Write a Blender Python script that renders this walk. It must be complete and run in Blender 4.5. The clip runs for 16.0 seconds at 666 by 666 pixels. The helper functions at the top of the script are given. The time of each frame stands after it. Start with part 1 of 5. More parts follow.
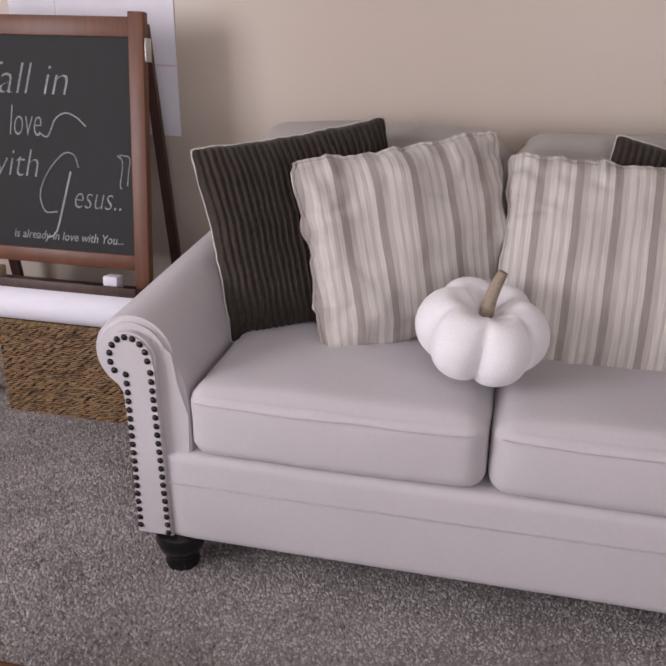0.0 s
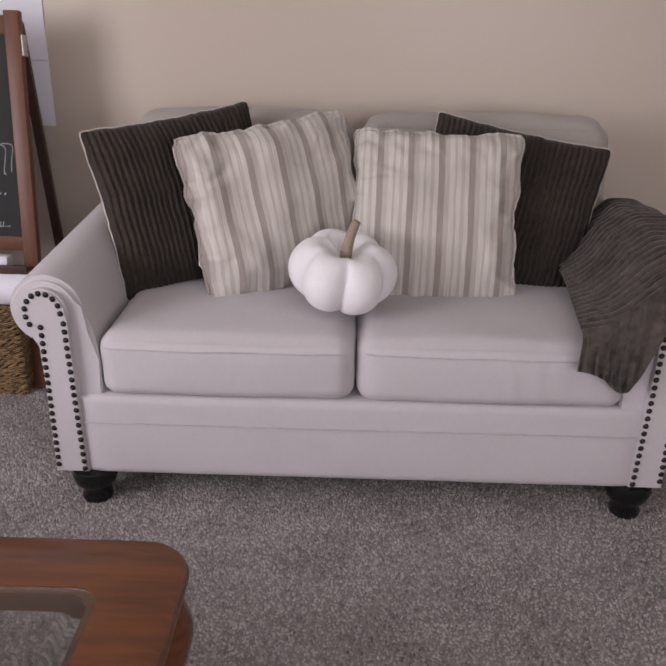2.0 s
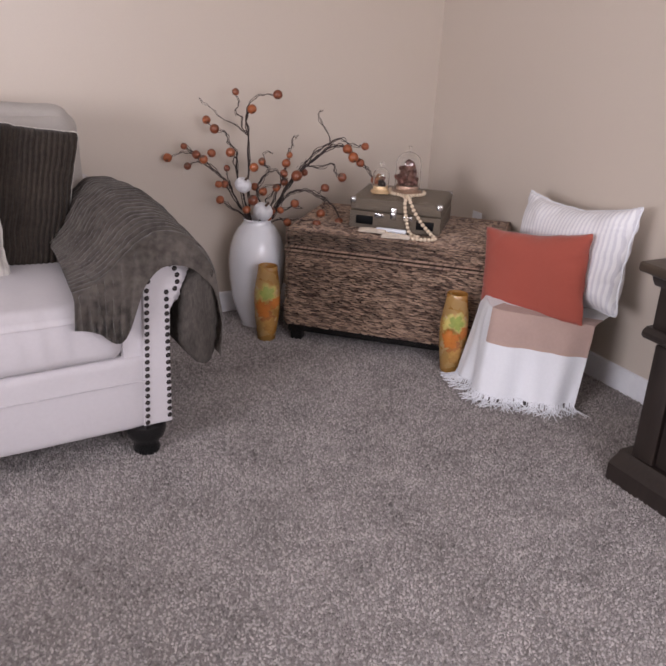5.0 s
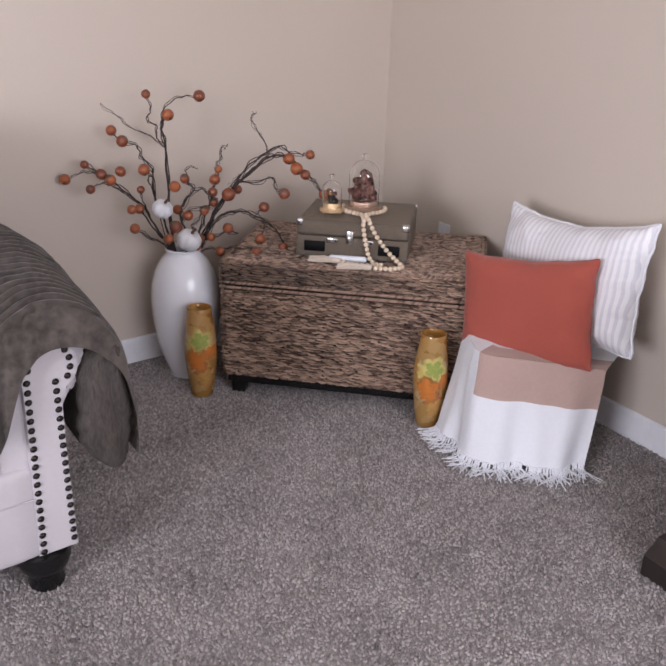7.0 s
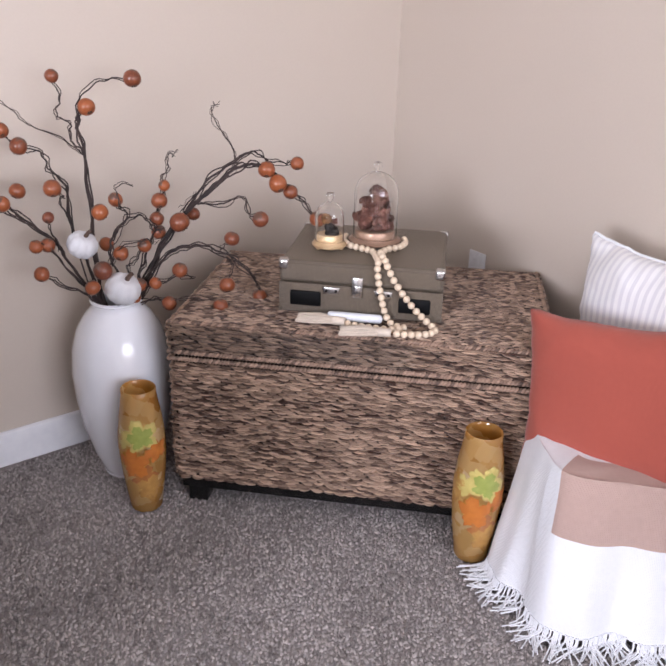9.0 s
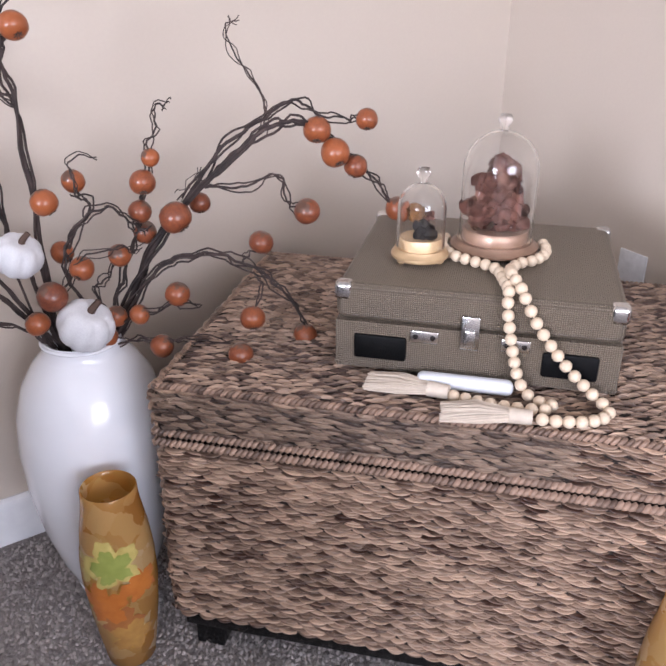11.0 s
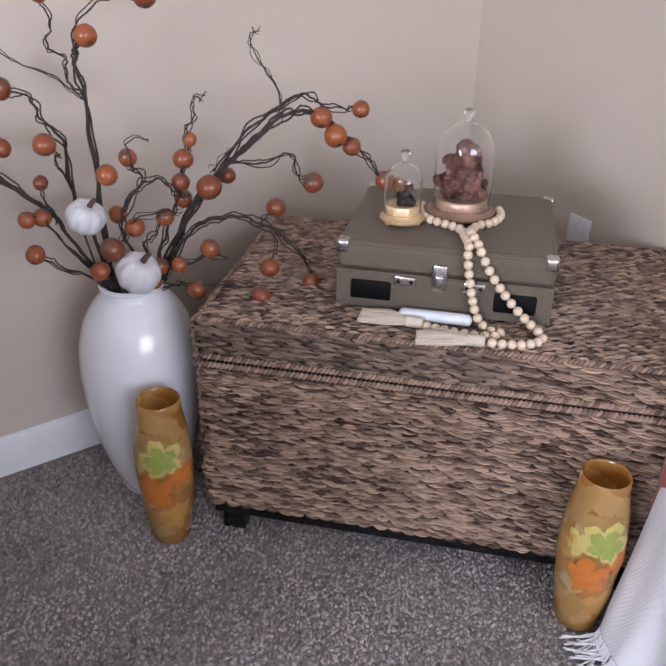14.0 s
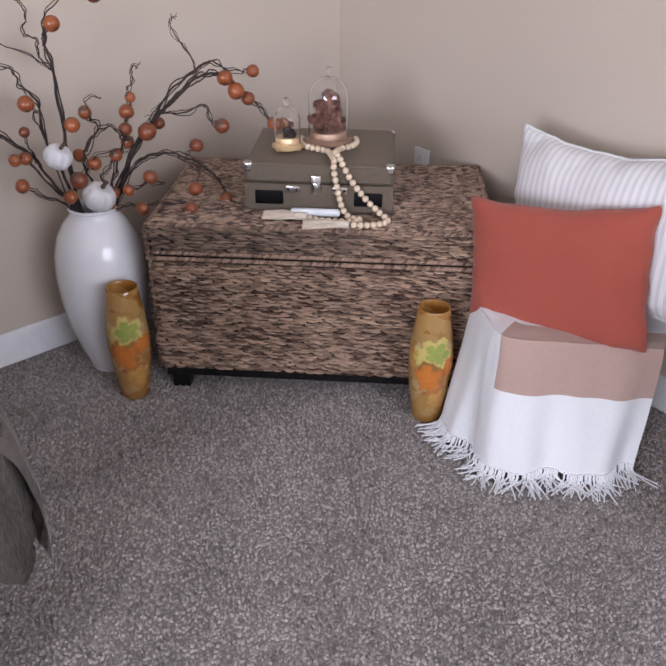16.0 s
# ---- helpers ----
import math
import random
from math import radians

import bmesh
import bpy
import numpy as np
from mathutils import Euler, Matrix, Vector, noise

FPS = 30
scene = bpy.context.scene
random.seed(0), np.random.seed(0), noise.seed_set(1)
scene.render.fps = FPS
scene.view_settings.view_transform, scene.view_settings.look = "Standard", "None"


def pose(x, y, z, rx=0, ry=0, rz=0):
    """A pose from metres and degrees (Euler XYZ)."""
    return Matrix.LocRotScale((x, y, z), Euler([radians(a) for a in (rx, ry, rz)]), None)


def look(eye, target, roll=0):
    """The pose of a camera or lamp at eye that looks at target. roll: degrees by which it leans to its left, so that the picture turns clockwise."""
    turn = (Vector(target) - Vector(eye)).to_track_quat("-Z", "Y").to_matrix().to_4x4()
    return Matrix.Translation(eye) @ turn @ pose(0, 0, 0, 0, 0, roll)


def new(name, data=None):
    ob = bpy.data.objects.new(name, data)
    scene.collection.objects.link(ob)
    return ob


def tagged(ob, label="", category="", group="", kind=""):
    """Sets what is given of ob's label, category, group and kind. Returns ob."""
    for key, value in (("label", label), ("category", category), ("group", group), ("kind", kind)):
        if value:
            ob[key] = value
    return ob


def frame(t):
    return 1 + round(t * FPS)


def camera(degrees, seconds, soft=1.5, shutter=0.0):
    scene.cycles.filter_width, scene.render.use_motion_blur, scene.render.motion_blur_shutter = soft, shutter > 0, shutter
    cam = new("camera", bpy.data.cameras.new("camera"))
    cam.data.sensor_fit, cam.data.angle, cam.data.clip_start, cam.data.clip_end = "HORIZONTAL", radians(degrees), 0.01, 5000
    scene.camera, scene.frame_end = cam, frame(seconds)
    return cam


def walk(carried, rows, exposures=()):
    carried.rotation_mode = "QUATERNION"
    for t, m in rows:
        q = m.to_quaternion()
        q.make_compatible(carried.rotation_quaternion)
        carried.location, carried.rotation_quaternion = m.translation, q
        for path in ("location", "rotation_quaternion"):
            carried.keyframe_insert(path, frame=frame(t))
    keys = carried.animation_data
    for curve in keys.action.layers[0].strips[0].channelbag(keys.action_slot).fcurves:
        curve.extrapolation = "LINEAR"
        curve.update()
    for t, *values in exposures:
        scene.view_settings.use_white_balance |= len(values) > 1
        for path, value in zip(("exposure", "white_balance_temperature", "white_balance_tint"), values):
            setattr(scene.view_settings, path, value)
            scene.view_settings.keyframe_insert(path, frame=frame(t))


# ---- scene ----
cam = camera(46.0, 16.0, soft=2.0)
PATH = [
    (0, (0.736, -1.519, 1.374), (0.342, 0.278, 0.589), 0.8),
    (0.5, (0.816, -1.609, 1.376), (0.531, 0.204, 0.582), 1.3),
    (1, (0.852, -1.716, 1.365), (0.617, 0.113, 0.59), 0.7),
    (1.5, (0.796, -1.806, 1.375), (0.625, 0.03, 0.602), 0.8),
    (2, (0.728, -1.927, 1.37), (0.694, -0.084, 0.595), 1.1),
    (2.5, (0.721, -2.0, 1.366), (0.824, -0.153, 0.606), 1.5),
    (3, (0.758, -2.092, 1.37), (1.005, -0.258, 0.609), 1.3),
    (3.5, (0.763, -2.187, 1.366), (1.252, -0.402, 0.607), 2.6),
    (4, (0.758, -2.231, 1.366), (1.447, -0.508, 0.622), 3.3),
    (4.5, (0.78, -2.239, 1.362), (1.646, -0.592, 0.628), 3.3),
    (5, (0.824, -2.215, 1.361), (1.833, -0.654, 0.623), 3.1),
    (5.2, (0.842, -2.181, 1.357), (1.894, -0.647, 0.622), 3.2),
    (7.3, (1.203, -1.515, 1.357), (2.325, -0.048, 0.59), 1.7),
    (7.5, (1.225, -1.422, 1.34), (2.354, 0.049, 0.591), 1.7),
    (8, (1.35, -1.239, 1.312), (2.531, 0.18, 0.543), 2.1),
    (8.5, (1.521, -1.053, 1.295), (2.692, 0.364, 0.508), 2.0),
    (9, (1.668, -0.9, 1.252), (2.817, 0.53, 0.456), 1.7),
    (9.5, (1.795, -0.707, 1.221), (2.934, 0.738, 0.436), 1.3),
    (9.7, (1.84, -0.651, 1.214), (2.97, 0.797, 0.424), 1.1),
    (11.8, (2.219, -0.138, 1.029), (3.14, 1.38, 0.108), 0.1),
    (12, (2.23, -0.135, 1.031), (3.137, 1.386, 0.103), 0.2),
    (12.5, (2.224, -0.158, 1.044), (3.123, 1.363, 0.107), 0.3),
    (13, (2.163, -0.24, 1.078), (3.049, 1.285, 0.136), -0.0),
    (13.5, (2.042, -0.374, 1.142), (2.946, 1.138, 0.195), -0.1),
    (14, (1.908, -0.512, 1.198), (2.921, 0.923, 0.242), 0.9),
    (14.5, (1.829, -0.621, 1.24), (2.943, 0.718, 0.258), 0.6),
    (15, (1.74, -0.777, 1.262), (2.901, 0.511, 0.265), 1.1),
    (15.5, (1.634, -0.918, 1.296), (2.796, 0.359, 0.286), 1.4),
    (16, (1.493, -1.044, 1.305), (2.676, 0.221, 0.304), 0.5),
]
walk(cam, [(t, look(eye, target, roll)) for t, eye, target, roll in PATH],
     [(0.0, -0.75, 6800, 14), (1.5, -0.85, 6850, 14), (2.5, -0.92, 6900, 14), (3.0, -0.92, 6900, 14), (3.5, -0.58, 6850, 14), (4.0, -0.42, 6800, 14), (5.0, -0.28, 6700, 14), (8.0, 0.12, 6350, 12), (8.5, 0.28, 6350, 12), (9.0, 0.38, 6300, 12), (9.5, 0.44, 6250, 12), (12.0, 0.68, 6050, 11), (13.0, 0.62, 6050, 11), (14.0, 0.14, 6050, 10), (14.5, 0.3, 6100, 10), (15.0, 0.22, 6100, 10), (16.0, 0.0, 6250, 11)])

# ---- light ----
world = bpy.data.worlds.new("sky")
scene.world = world
world.use_nodes = True
wn = world.node_tree
sky = wn.nodes.new("ShaderNodeTexSky")
sky.sky_type, sky.sun_disc, sky.sun_elevation, sky.sun_rotation = "NISHITA", False, radians(40), radians(200)
wn.links.new(sky.outputs[0], wn.nodes["Background"].inputs[0])
wn.nodes["Background"].inputs[1].default_value = 0.1


def window_light(name, m, w, h, power, color):
    d = bpy.data.lights.new(name, "AREA")
    d.shape, d.size, d.size_y, d.energy, d.color = "RECTANGLE", w, h, power, color
    o = new(name, d)
    o.matrix_world = m
    return o


window_light("window_light_south", look((2.0, -3.58, 1.5), (2.2, 0, 1.2)), 2.0, 1.3, 70, (0.90, 0.90, 1.0))
window_light("window_light_west", look((-2.38, -1.95, 1.5), (1.0, -1.3, 1.1)), 1.7, 1.3, 180, (0.90, 0.90, 1.0))


# ---- materials ----
def surf(name, base, dark=None, rough=0.8, grain=60.0, patch=4.0, amount=0.5, bump=0.2, dist=0.004, metal=0.0, sheen=0.0,
         stretch=(1, 1, 1), coat=0.0, island=False, spec=0.5, span=(0.75, 1.85)):
    """A surface with variation at two scales (grain, patches) and fine relief."""
    m = bpy.data.materials.new(name)
    m.use_nodes = True
    t = m.node_tree
    b = t.nodes["Principled BSDF"]
    co = t.nodes.new("ShaderNodeTexCoord")
    mp = t.nodes.new("ShaderNodeMapping")
    mp.inputs["Scale"].default_value = stretch
    t.links.new(co.outputs["Object"], mp.inputs[0])
    fine, big = t.nodes.new("ShaderNodeTexNoise"), t.nodes.new("ShaderNodeTexNoise")
    fine.inputs["Scale"].default_value, fine.inputs["Detail"].default_value = grain, 4
    big.inputs["Scale"].default_value, big.inputs["Detail"].default_value = patch, 3
    for n in (fine, big):
        t.links.new(mp.outputs[0], n.inputs["Vector"])
    mix = t.nodes.new("ShaderNodeMath")
    mix.operation = "ADD"
    t.links.new(fine.outputs["Fac"], mix.inputs[0])
    t.links.new(big.outputs["Fac"], mix.inputs[1])
    fac = mix.outputs[0]
    lo, hi = 1 - 0.5 * amount, 1 + 0.5 * amount
    if island:
        g, oi = t.nodes.new("ShaderNodeNewGeometry"), t.nodes.new("ShaderNodeObjectInfo")
        add, fr, ad2 = t.nodes.new("ShaderNodeMath"), t.nodes.new("ShaderNodeMath"), t.nodes.new("ShaderNodeMath")
        fr.operation = "FRACT"
        t.links.new(g.outputs["Random Per Island"], add.inputs[0])
        t.links.new(oi.outputs["Random"], add.inputs[1])
        t.links.new(add.outputs[0], fr.inputs[0])
        t.links.new(fr.outputs[0], ad2.inputs[0])
        t.links.new(fac, ad2.inputs[1])
        fac = ad2.outputs[0]
        lo, hi = span
    mr = t.nodes.new("ShaderNodeMapRange")
    mr.inputs["From Min"].default_value, mr.inputs["From Max"].default_value = lo, hi
    t.links.new(fac, mr.inputs["Value"])
    mc = t.nodes.new("ShaderNodeMix")
    mc.data_type = "RGBA"
    dark = dark or tuple(c * 0.8 for c in base)
    mc.inputs["A"].default_value, mc.inputs["B"].default_value = (*dark, 1), (*base, 1)
    t.links.new(mr.outputs[0], mc.inputs["Factor"])
    t.links.new(mc.outputs["Result"], b.inputs["Base Color"])
    b.inputs["Roughness"].default_value, b.inputs["Metallic"].default_value = rough, metal
    b.inputs["Sheen Weight"].default_value, b.inputs["Coat Weight"].default_value = sheen, coat
    b.inputs["Specular IOR Level"].default_value = spec
    if bump:
        bp = t.nodes.new("ShaderNodeBump")
        bp.inputs["Strength"].default_value, bp.inputs["Distance"].default_value = bump, dist
        t.links.new(fine.outputs["Fac"], bp.inputs["Height"])
        t.links.new(bp.outputs[0], b.inputs["Normal"])
    return m


def woven(name, base, dark, scale=450.0, rough=0.9, bump=0.3, sheen=0.2):
    """Cloth with a fine plain weave and soft blotches."""
    m = surf(name, base, dark, rough=rough, grain=90, patch=5, amount=1.0, bump=0, sheen=sheen)
    t = m.node_tree
    co, b = t.nodes["Texture Coordinate"], t.nodes["Principled BSDF"]
    hs = []
    for axis in "XZ":
        w = t.nodes.new("ShaderNodeTexWave")
        w.bands_direction = axis
        w.inputs["Scale"].default_value, w.inputs["Distortion"].default_value = scale / 3, 1.5
        t.links.new(co.outputs["Object"], w.inputs["Vector"])
        hs.append(w)
    ad = t.nodes.new("ShaderNodeMath")
    t.links.new(hs[0].outputs["Fac"], ad.inputs[0])
    t.links.new(hs[1].outputs["Fac"], ad.inputs[1])
    bp = t.nodes.new("ShaderNodeBump")
    bp.inputs["Strength"].default_value, bp.inputs["Distance"].default_value = bump, 0.001
    t.links.new(ad.outputs[0], bp.inputs["Height"])
    t.links.new(bp.outputs[0], b.inputs["Normal"])
    return m


def striped(name, stops, period, fine=0.0, rough=0.9):
    """Striped cloth: colour stops (position, colour) repeat along the local x axis every period metres."""
    m = woven(name, (0.8, 0.8, 0.8), (0.65, 0.65, 0.65), 450, rough)
    t = m.node_tree
    co, b = t.nodes["Texture Coordinate"], t.nodes["Principled BSDF"]
    sx = t.nodes.new("ShaderNodeSeparateXYZ")
    t.links.new(co.outputs["Object"], sx.inputs[0])
    dv, fr = t.nodes.new("ShaderNodeMath"), t.nodes.new("ShaderNodeMath")
    dv.operation, fr.operation = "DIVIDE", "FRACT"
    dv.inputs[1].default_value = period
    t.links.new(sx.outputs[0], dv.inputs[0])
    t.links.new(dv.outputs[0], fr.inputs[0])
    rp = t.nodes.new("ShaderNodeValToRGB")
    rp.color_ramp.interpolation = "CONSTANT"
    el = rp.color_ramp.elements
    while len(el) < len(stops):
        el.new(0.5)
    for e, (p, c) in zip(el, stops):
        e.position, e.color = p, (*c, 1)
    t.links.new(fr.outputs[0], rp.inputs[0])
    ns = t.nodes.new("ShaderNodeTexNoise")
    ns.inputs["Scale"].default_value = 1.0
    mp = t.nodes.new("ShaderNodeMapping")
    mp.inputs["Scale"].default_value = (420, 12, 12)
    t.links.new(co.outputs["Object"], mp.inputs[0])
    t.links.new(mp.outputs[0], ns.inputs["Vector"])
    mr = t.nodes.new("ShaderNodeMapRange")
    mr.inputs["From Min"].default_value, mr.inputs["From Max"].default_value = 0.3, 0.7
    mr.inputs["To Min"].default_value, mr.inputs["To Max"].default_value = 1 - fine, 1 + fine
    t.links.new(ns.outputs["Fac"], mr.inputs["Value"])
    vm = t.nodes.new("ShaderNodeVectorMath")
    vm.operation = "SCALE"
    t.links.new(rp.outputs[0], vm.inputs[0])
    t.links.new(mr.outputs[0], vm.inputs["Scale"])
    t.links.new(vm.outputs[0], b.inputs["Base Color"])
    return m


def glass(name, color=(1, 1, 1), rough=0.0, ior=1.45):
    m = bpy.data.materials.new(name)
    m.use_nodes = True
    b = m.node_tree.nodes["Principled BSDF"]
    b.inputs["Base Color"].default_value = (*color, 1)
    b.inputs["Transmission Weight"].default_value, b.inputs["Roughness"].default_value, b.inputs["IOR"].default_value = 1.0, rough, ior
    return m


WALL = surf("beige_wall_paint", (0.60, 0.525, 0.45), (0.565, 0.49, 0.42), rough=0.36, grain=160, patch=1.2, amount=1.2, bump=0.06, dist=0.002)
CEIL = surf("white_ceiling_paint", (0.86, 0.85, 0.83), rough=0.9, grain=120, patch=2)
TRIM = surf("white_gloss_trim", (0.80, 0.80, 0.82), (0.74, 0.74, 0.77), rough=0.35, grain=40, patch=5, bump=0.03)
CARPET = surf("carpet_backing", (0.33, 0.30, 0.29), (0.22, 0.20, 0.193), rough=1.0, grain=220, patch=3, amount=0.5, bump=0.6, dist=0.01)
TUFT = surf("carpet_pile", (0.53, 0.485, 0.47), (0.155, 0.14, 0.135), rough=1.0, grain=75, patch=5, span=(0.85, 2.1), bump=0, island=True, sheen=0.1, spec=0.1)
SOFA = woven("pale_grey_linen_cloth", (0.545, 0.515, 0.53), (0.50, 0.47, 0.485), 520, 0.9, 0.1)
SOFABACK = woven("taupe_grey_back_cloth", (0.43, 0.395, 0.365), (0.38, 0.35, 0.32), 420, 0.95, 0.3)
SEAM = surf("grey_seam_cord", (0.52, 0.49, 0.505), rough=0.9)
NAIL = surf("dark_bronze_nail", (0.05, 0.04, 0.038), (0.02, 0.018, 0.018), rough=0.32, metal=0.85, grain=50)
BLACKWOOD = surf("black_lacquered_wood", (0.012, 0.011, 0.011), (0.006, 0.006, 0.006), rough=0.22, grain=40, bump=0.03)
CORD = surf("dark_corduroy_plush", (0.058, 0.045, 0.036), (0.026, 0.021, 0.018), rough=0.95, grain=70, patch=9, amount=0.8, bump=0.3, sheen=0.12, spec=0.1)
PIPING = surf("cream_piping", (0.66, 0.62, 0.57), (0.4, 0.37, 0.33), rough=0.9, grain=120)
TAUPE, CREAM, PALE = (0.325, 0.285, 0.26), (0.585, 0.55, 0.51), (0.475, 0.435, 0.405)
STRIPE = striped("taupe_and_cream_striped_cloth", [(0.0, TAUPE), (0.2, PALE), (0.36, CREAM), (0.52, PALE), (0.6, CREAM), (0.74, PALE), (0.86, CREAM)], 0.092, 0.13)
TICKING = striped("grey_and_white_ticking_cloth", [(0.0, (0.665, 0.655, 0.69)), (0.45, (0.80, 0.79, 0.80))], 0.0185, 0.03)
PLUSH = surf("white_plush", (0.86, 0.84, 0.855), (0.80, 0.78, 0.795), rough=1.0, grain=300, patch=12, bump=0.5, dist=0.004, sheen=0.4, spec=0.1)
STEM = surf("tan_felt_stem", (0.36, 0.29, 0.22), (0.26, 0.205, 0.155), rough=0.95, grain=120)
FUR = surf("grey_brown_plush_throw", (0.225, 0.192, 0.168), (0.065, 0.055, 0.048), rough=0.95, grain=45, patch=9, amount=0.75, bump=0.7, dist=0.006, sheen=0.5, spec=0.1)
# darker copy of the throw's plush: the fall's shade is in its colour
THROWSHADE = surf("shaded_throw_plush", (0.095, 0.082, 0.073), (0.04, 0.035, 0.031), rough=1.0, grain=50, patch=9, amount=0.8, bump=0.6, dist=0.006, stretch=(4, 4, 1), spec=0.1)
RUST = woven("rust_orange_cotton", (0.38, 0.08, 0.052), (0.345, 0.071, 0.047), 430)
THROW = woven("white_cotton_throw", (0.76, 0.77, 0.80), (0.70, 0.71, 0.74), 300)
BAND = woven("taupe_woven_band", (0.46, 0.325, 0.28), (0.40, 0.28, 0.24), 260)
GRASS = surf("woven_seagrass", (0.64, 0.45, 0.325), (0.06, 0.03, 0.022), rough=0.28, span=(1.0, 2.3), grain=60, patch=4.5, bump=0.9, dist=0.004, island=True, stretch=(0.6, 0.6, 5))
GRASSPIECE = surf("woven_seagrass_strand", (0.64, 0.45, 0.325), (0.06, 0.03, 0.022), rough=0.28, span=(1.0, 2.3), grain=1.6, patch=0.4, bump=0.6, dist=0.08, island=True, stretch=(0.6, 3, 3))
# near-black core: paints in the shade seen through gaps between strands
GAPSHADE = surf("seagrass_gap_shade", (0.03, 0.019, 0.015), (0.012, 0.008, 0.006), rough=0.9, grain=50)
BRAID = surf("braided_seagrass_edge", (0.36, 0.24, 0.175), (0.05, 0.03, 0.024), rough=0.5, grain=30, patch=6, bump=0.5, island=True)
WICKER = surf("honey_wicker", (0.34, 0.21, 0.10), (0.09, 0.05, 0.025), rough=0.7, grain=25, patch=5, bump=0.5, island=True)
GLAZE = surf("white_glazed_ceramic", (0.85, 0.86, 0.90), (0.82, 0.83, 0.87), rough=0.16, grain=15, patch=3, bump=0.02, coat=0.3)
BARK = surf("dark_brown_twig", (0.06, 0.038, 0.034), (0.018, 0.012, 0.011), rough=0.75, grain=70, patch=12, bump=0.4)
BERRY = surf("rust_orange_berry_skin", (0.33, 0.096, 0.035), (0.12, 0.036, 0.024), rough=0.28, grain=6, patch=2, bump=0.05, island=True)
CROWN = surf("brown_berry_tip", (0.10, 0.06, 0.045), rough=0.9, grain=90)
MINIPUMP = surf("white_foam_pumpkin", (0.78, 0.78, 0.80), (0.66, 0.66, 0.69), rough=0.85, grain=90, patch=20, bump=0.4)
METAL = surf("polished_nickel", (0.72, 0.71, 0.70), (0.5, 0.5, 0.5), rough=0.22, metal=1.0, grain=30)
GRILLE = surf("black_speaker_cloth", (0.005, 0.005, 0.006), (0.003, 0.003, 0.003), spec=0.12, rough=0.5, grain=300)
WHITEVINYL = surf("white_vinyl_handle", (0.80, 0.83, 0.88), rough=0.4, grain=40, bump=0.05)
BEADWOOD = surf("pale_natural_wood_bead", (0.74, 0.61, 0.46), (0.66, 0.52, 0.38), rough=0.6, grain=60, patch=25, bump=0.1)
JUTE = surf("natural_jute_fibre", (0.70, 0.61, 0.51), (0.50, 0.42, 0.34), rough=0.95, grain=120, patch=20, island=True)
GOLD = surf("gold_painted_wood", (0.62, 0.44, 0.25), (0.46, 0.31, 0.17), rough=0.4, metal=0.35, grain=40)
COPPER = surf("brown_copper_painted_wood", (0.34, 0.215, 0.15), (0.23, 0.14, 0.095), rough=0.35, metal=0.4, grain=40)
CLEAR = glass("clear_glass")
PETAL = surf("dried_dark_red_petals", (0.25, 0.112, 0.08), (0.11, 0.042, 0.032), rough=0.75, grain=60, patch=20, bump=0.4, island=True)
POD = surf("dark_dried_seed_pod", (0.04, 0.028, 0.022), (0.01, 0.008, 0.007), rough=0.8, grain=90, patch=20, bump=0.6)
AMBERPOD = surf("amber_dried_flower", (0.35, 0.17, 0.06), (0.15, 0.06, 0.02), rough=0.8, grain=90)
TABLEWOOD = surf("red_brown_polished_wood", (0.18, 0.06, 0.02), (0.065, 0.021, 0.009), rough=0.3, grain=9, patch=3, amount=0.9, bump=0.04, stretch=(1, 9, 9), coat=0.25)
CABWOOD = surf("dark_espresso_wood", (0.030, 0.021, 0.017), (0.014, 0.010, 0.009), rough=0.42, grain=8, patch=3, amount=0.9, bump=0.05, stretch=(9, 9, 1))
CABTOP = surf("worn_brown_tabletop", (0.075, 0.055, 0.04), (0.04, 0.028, 0.02), rough=0.4, grain=8, patch=3, amount=0.9, stretch=(9, 1, 9))
EASELWOOD = surf("red_brown_easel_wood", (0.17, 0.062, 0.03), (0.10, 0.036, 0.018), rough=0.45, grain=10, patch=4, amount=0.9, bump=0.08, stretch=(8, 8, 1))
DARKEASEL = surf("dark_brown_easel_wood", (0.06, 0.022, 0.013), (0.03, 0.012, 0.008), rough=0.5, grain=10, patch=4, stretch=(8, 8, 1))
SLATE = surf("black_chalkboard", (0.022, 0.023, 0.024), (0.013, 0.0135, 0.014), rough=0.75, grain=25, patch=3, amount=1.0, bump=0.05)
CHALK = surf("white_chalk", (0.52, 0.53, 0.53), (0.16, 0.17, 0.17), rough=1.0, grain=160, amount=0.6)
PAPER = surf("white_paper", (0.84, 0.83, 0.90), (0.81, 0.80, 0.87), rough=0.7, grain=20, patch=2, bump=0.05)
TAPE = surf("pink_paper_fold", (0.78, 0.68, 0.80), rough=0.7)
CARD = surf("tan_card", (0.55, 0.42, 0.30), rough=0.8)
PLATE = surf("white_plastic", (0.8, 0.8, 0.82), rough=0.35, bump=0)


# ---- mesh helpers ----
def thing(name, m, label, category, group="", kind=""):
    o = new(name)
    o.empty_display_size = 0.05
    o.matrix_world = m
    return tagged(o, label, category, group, kind)


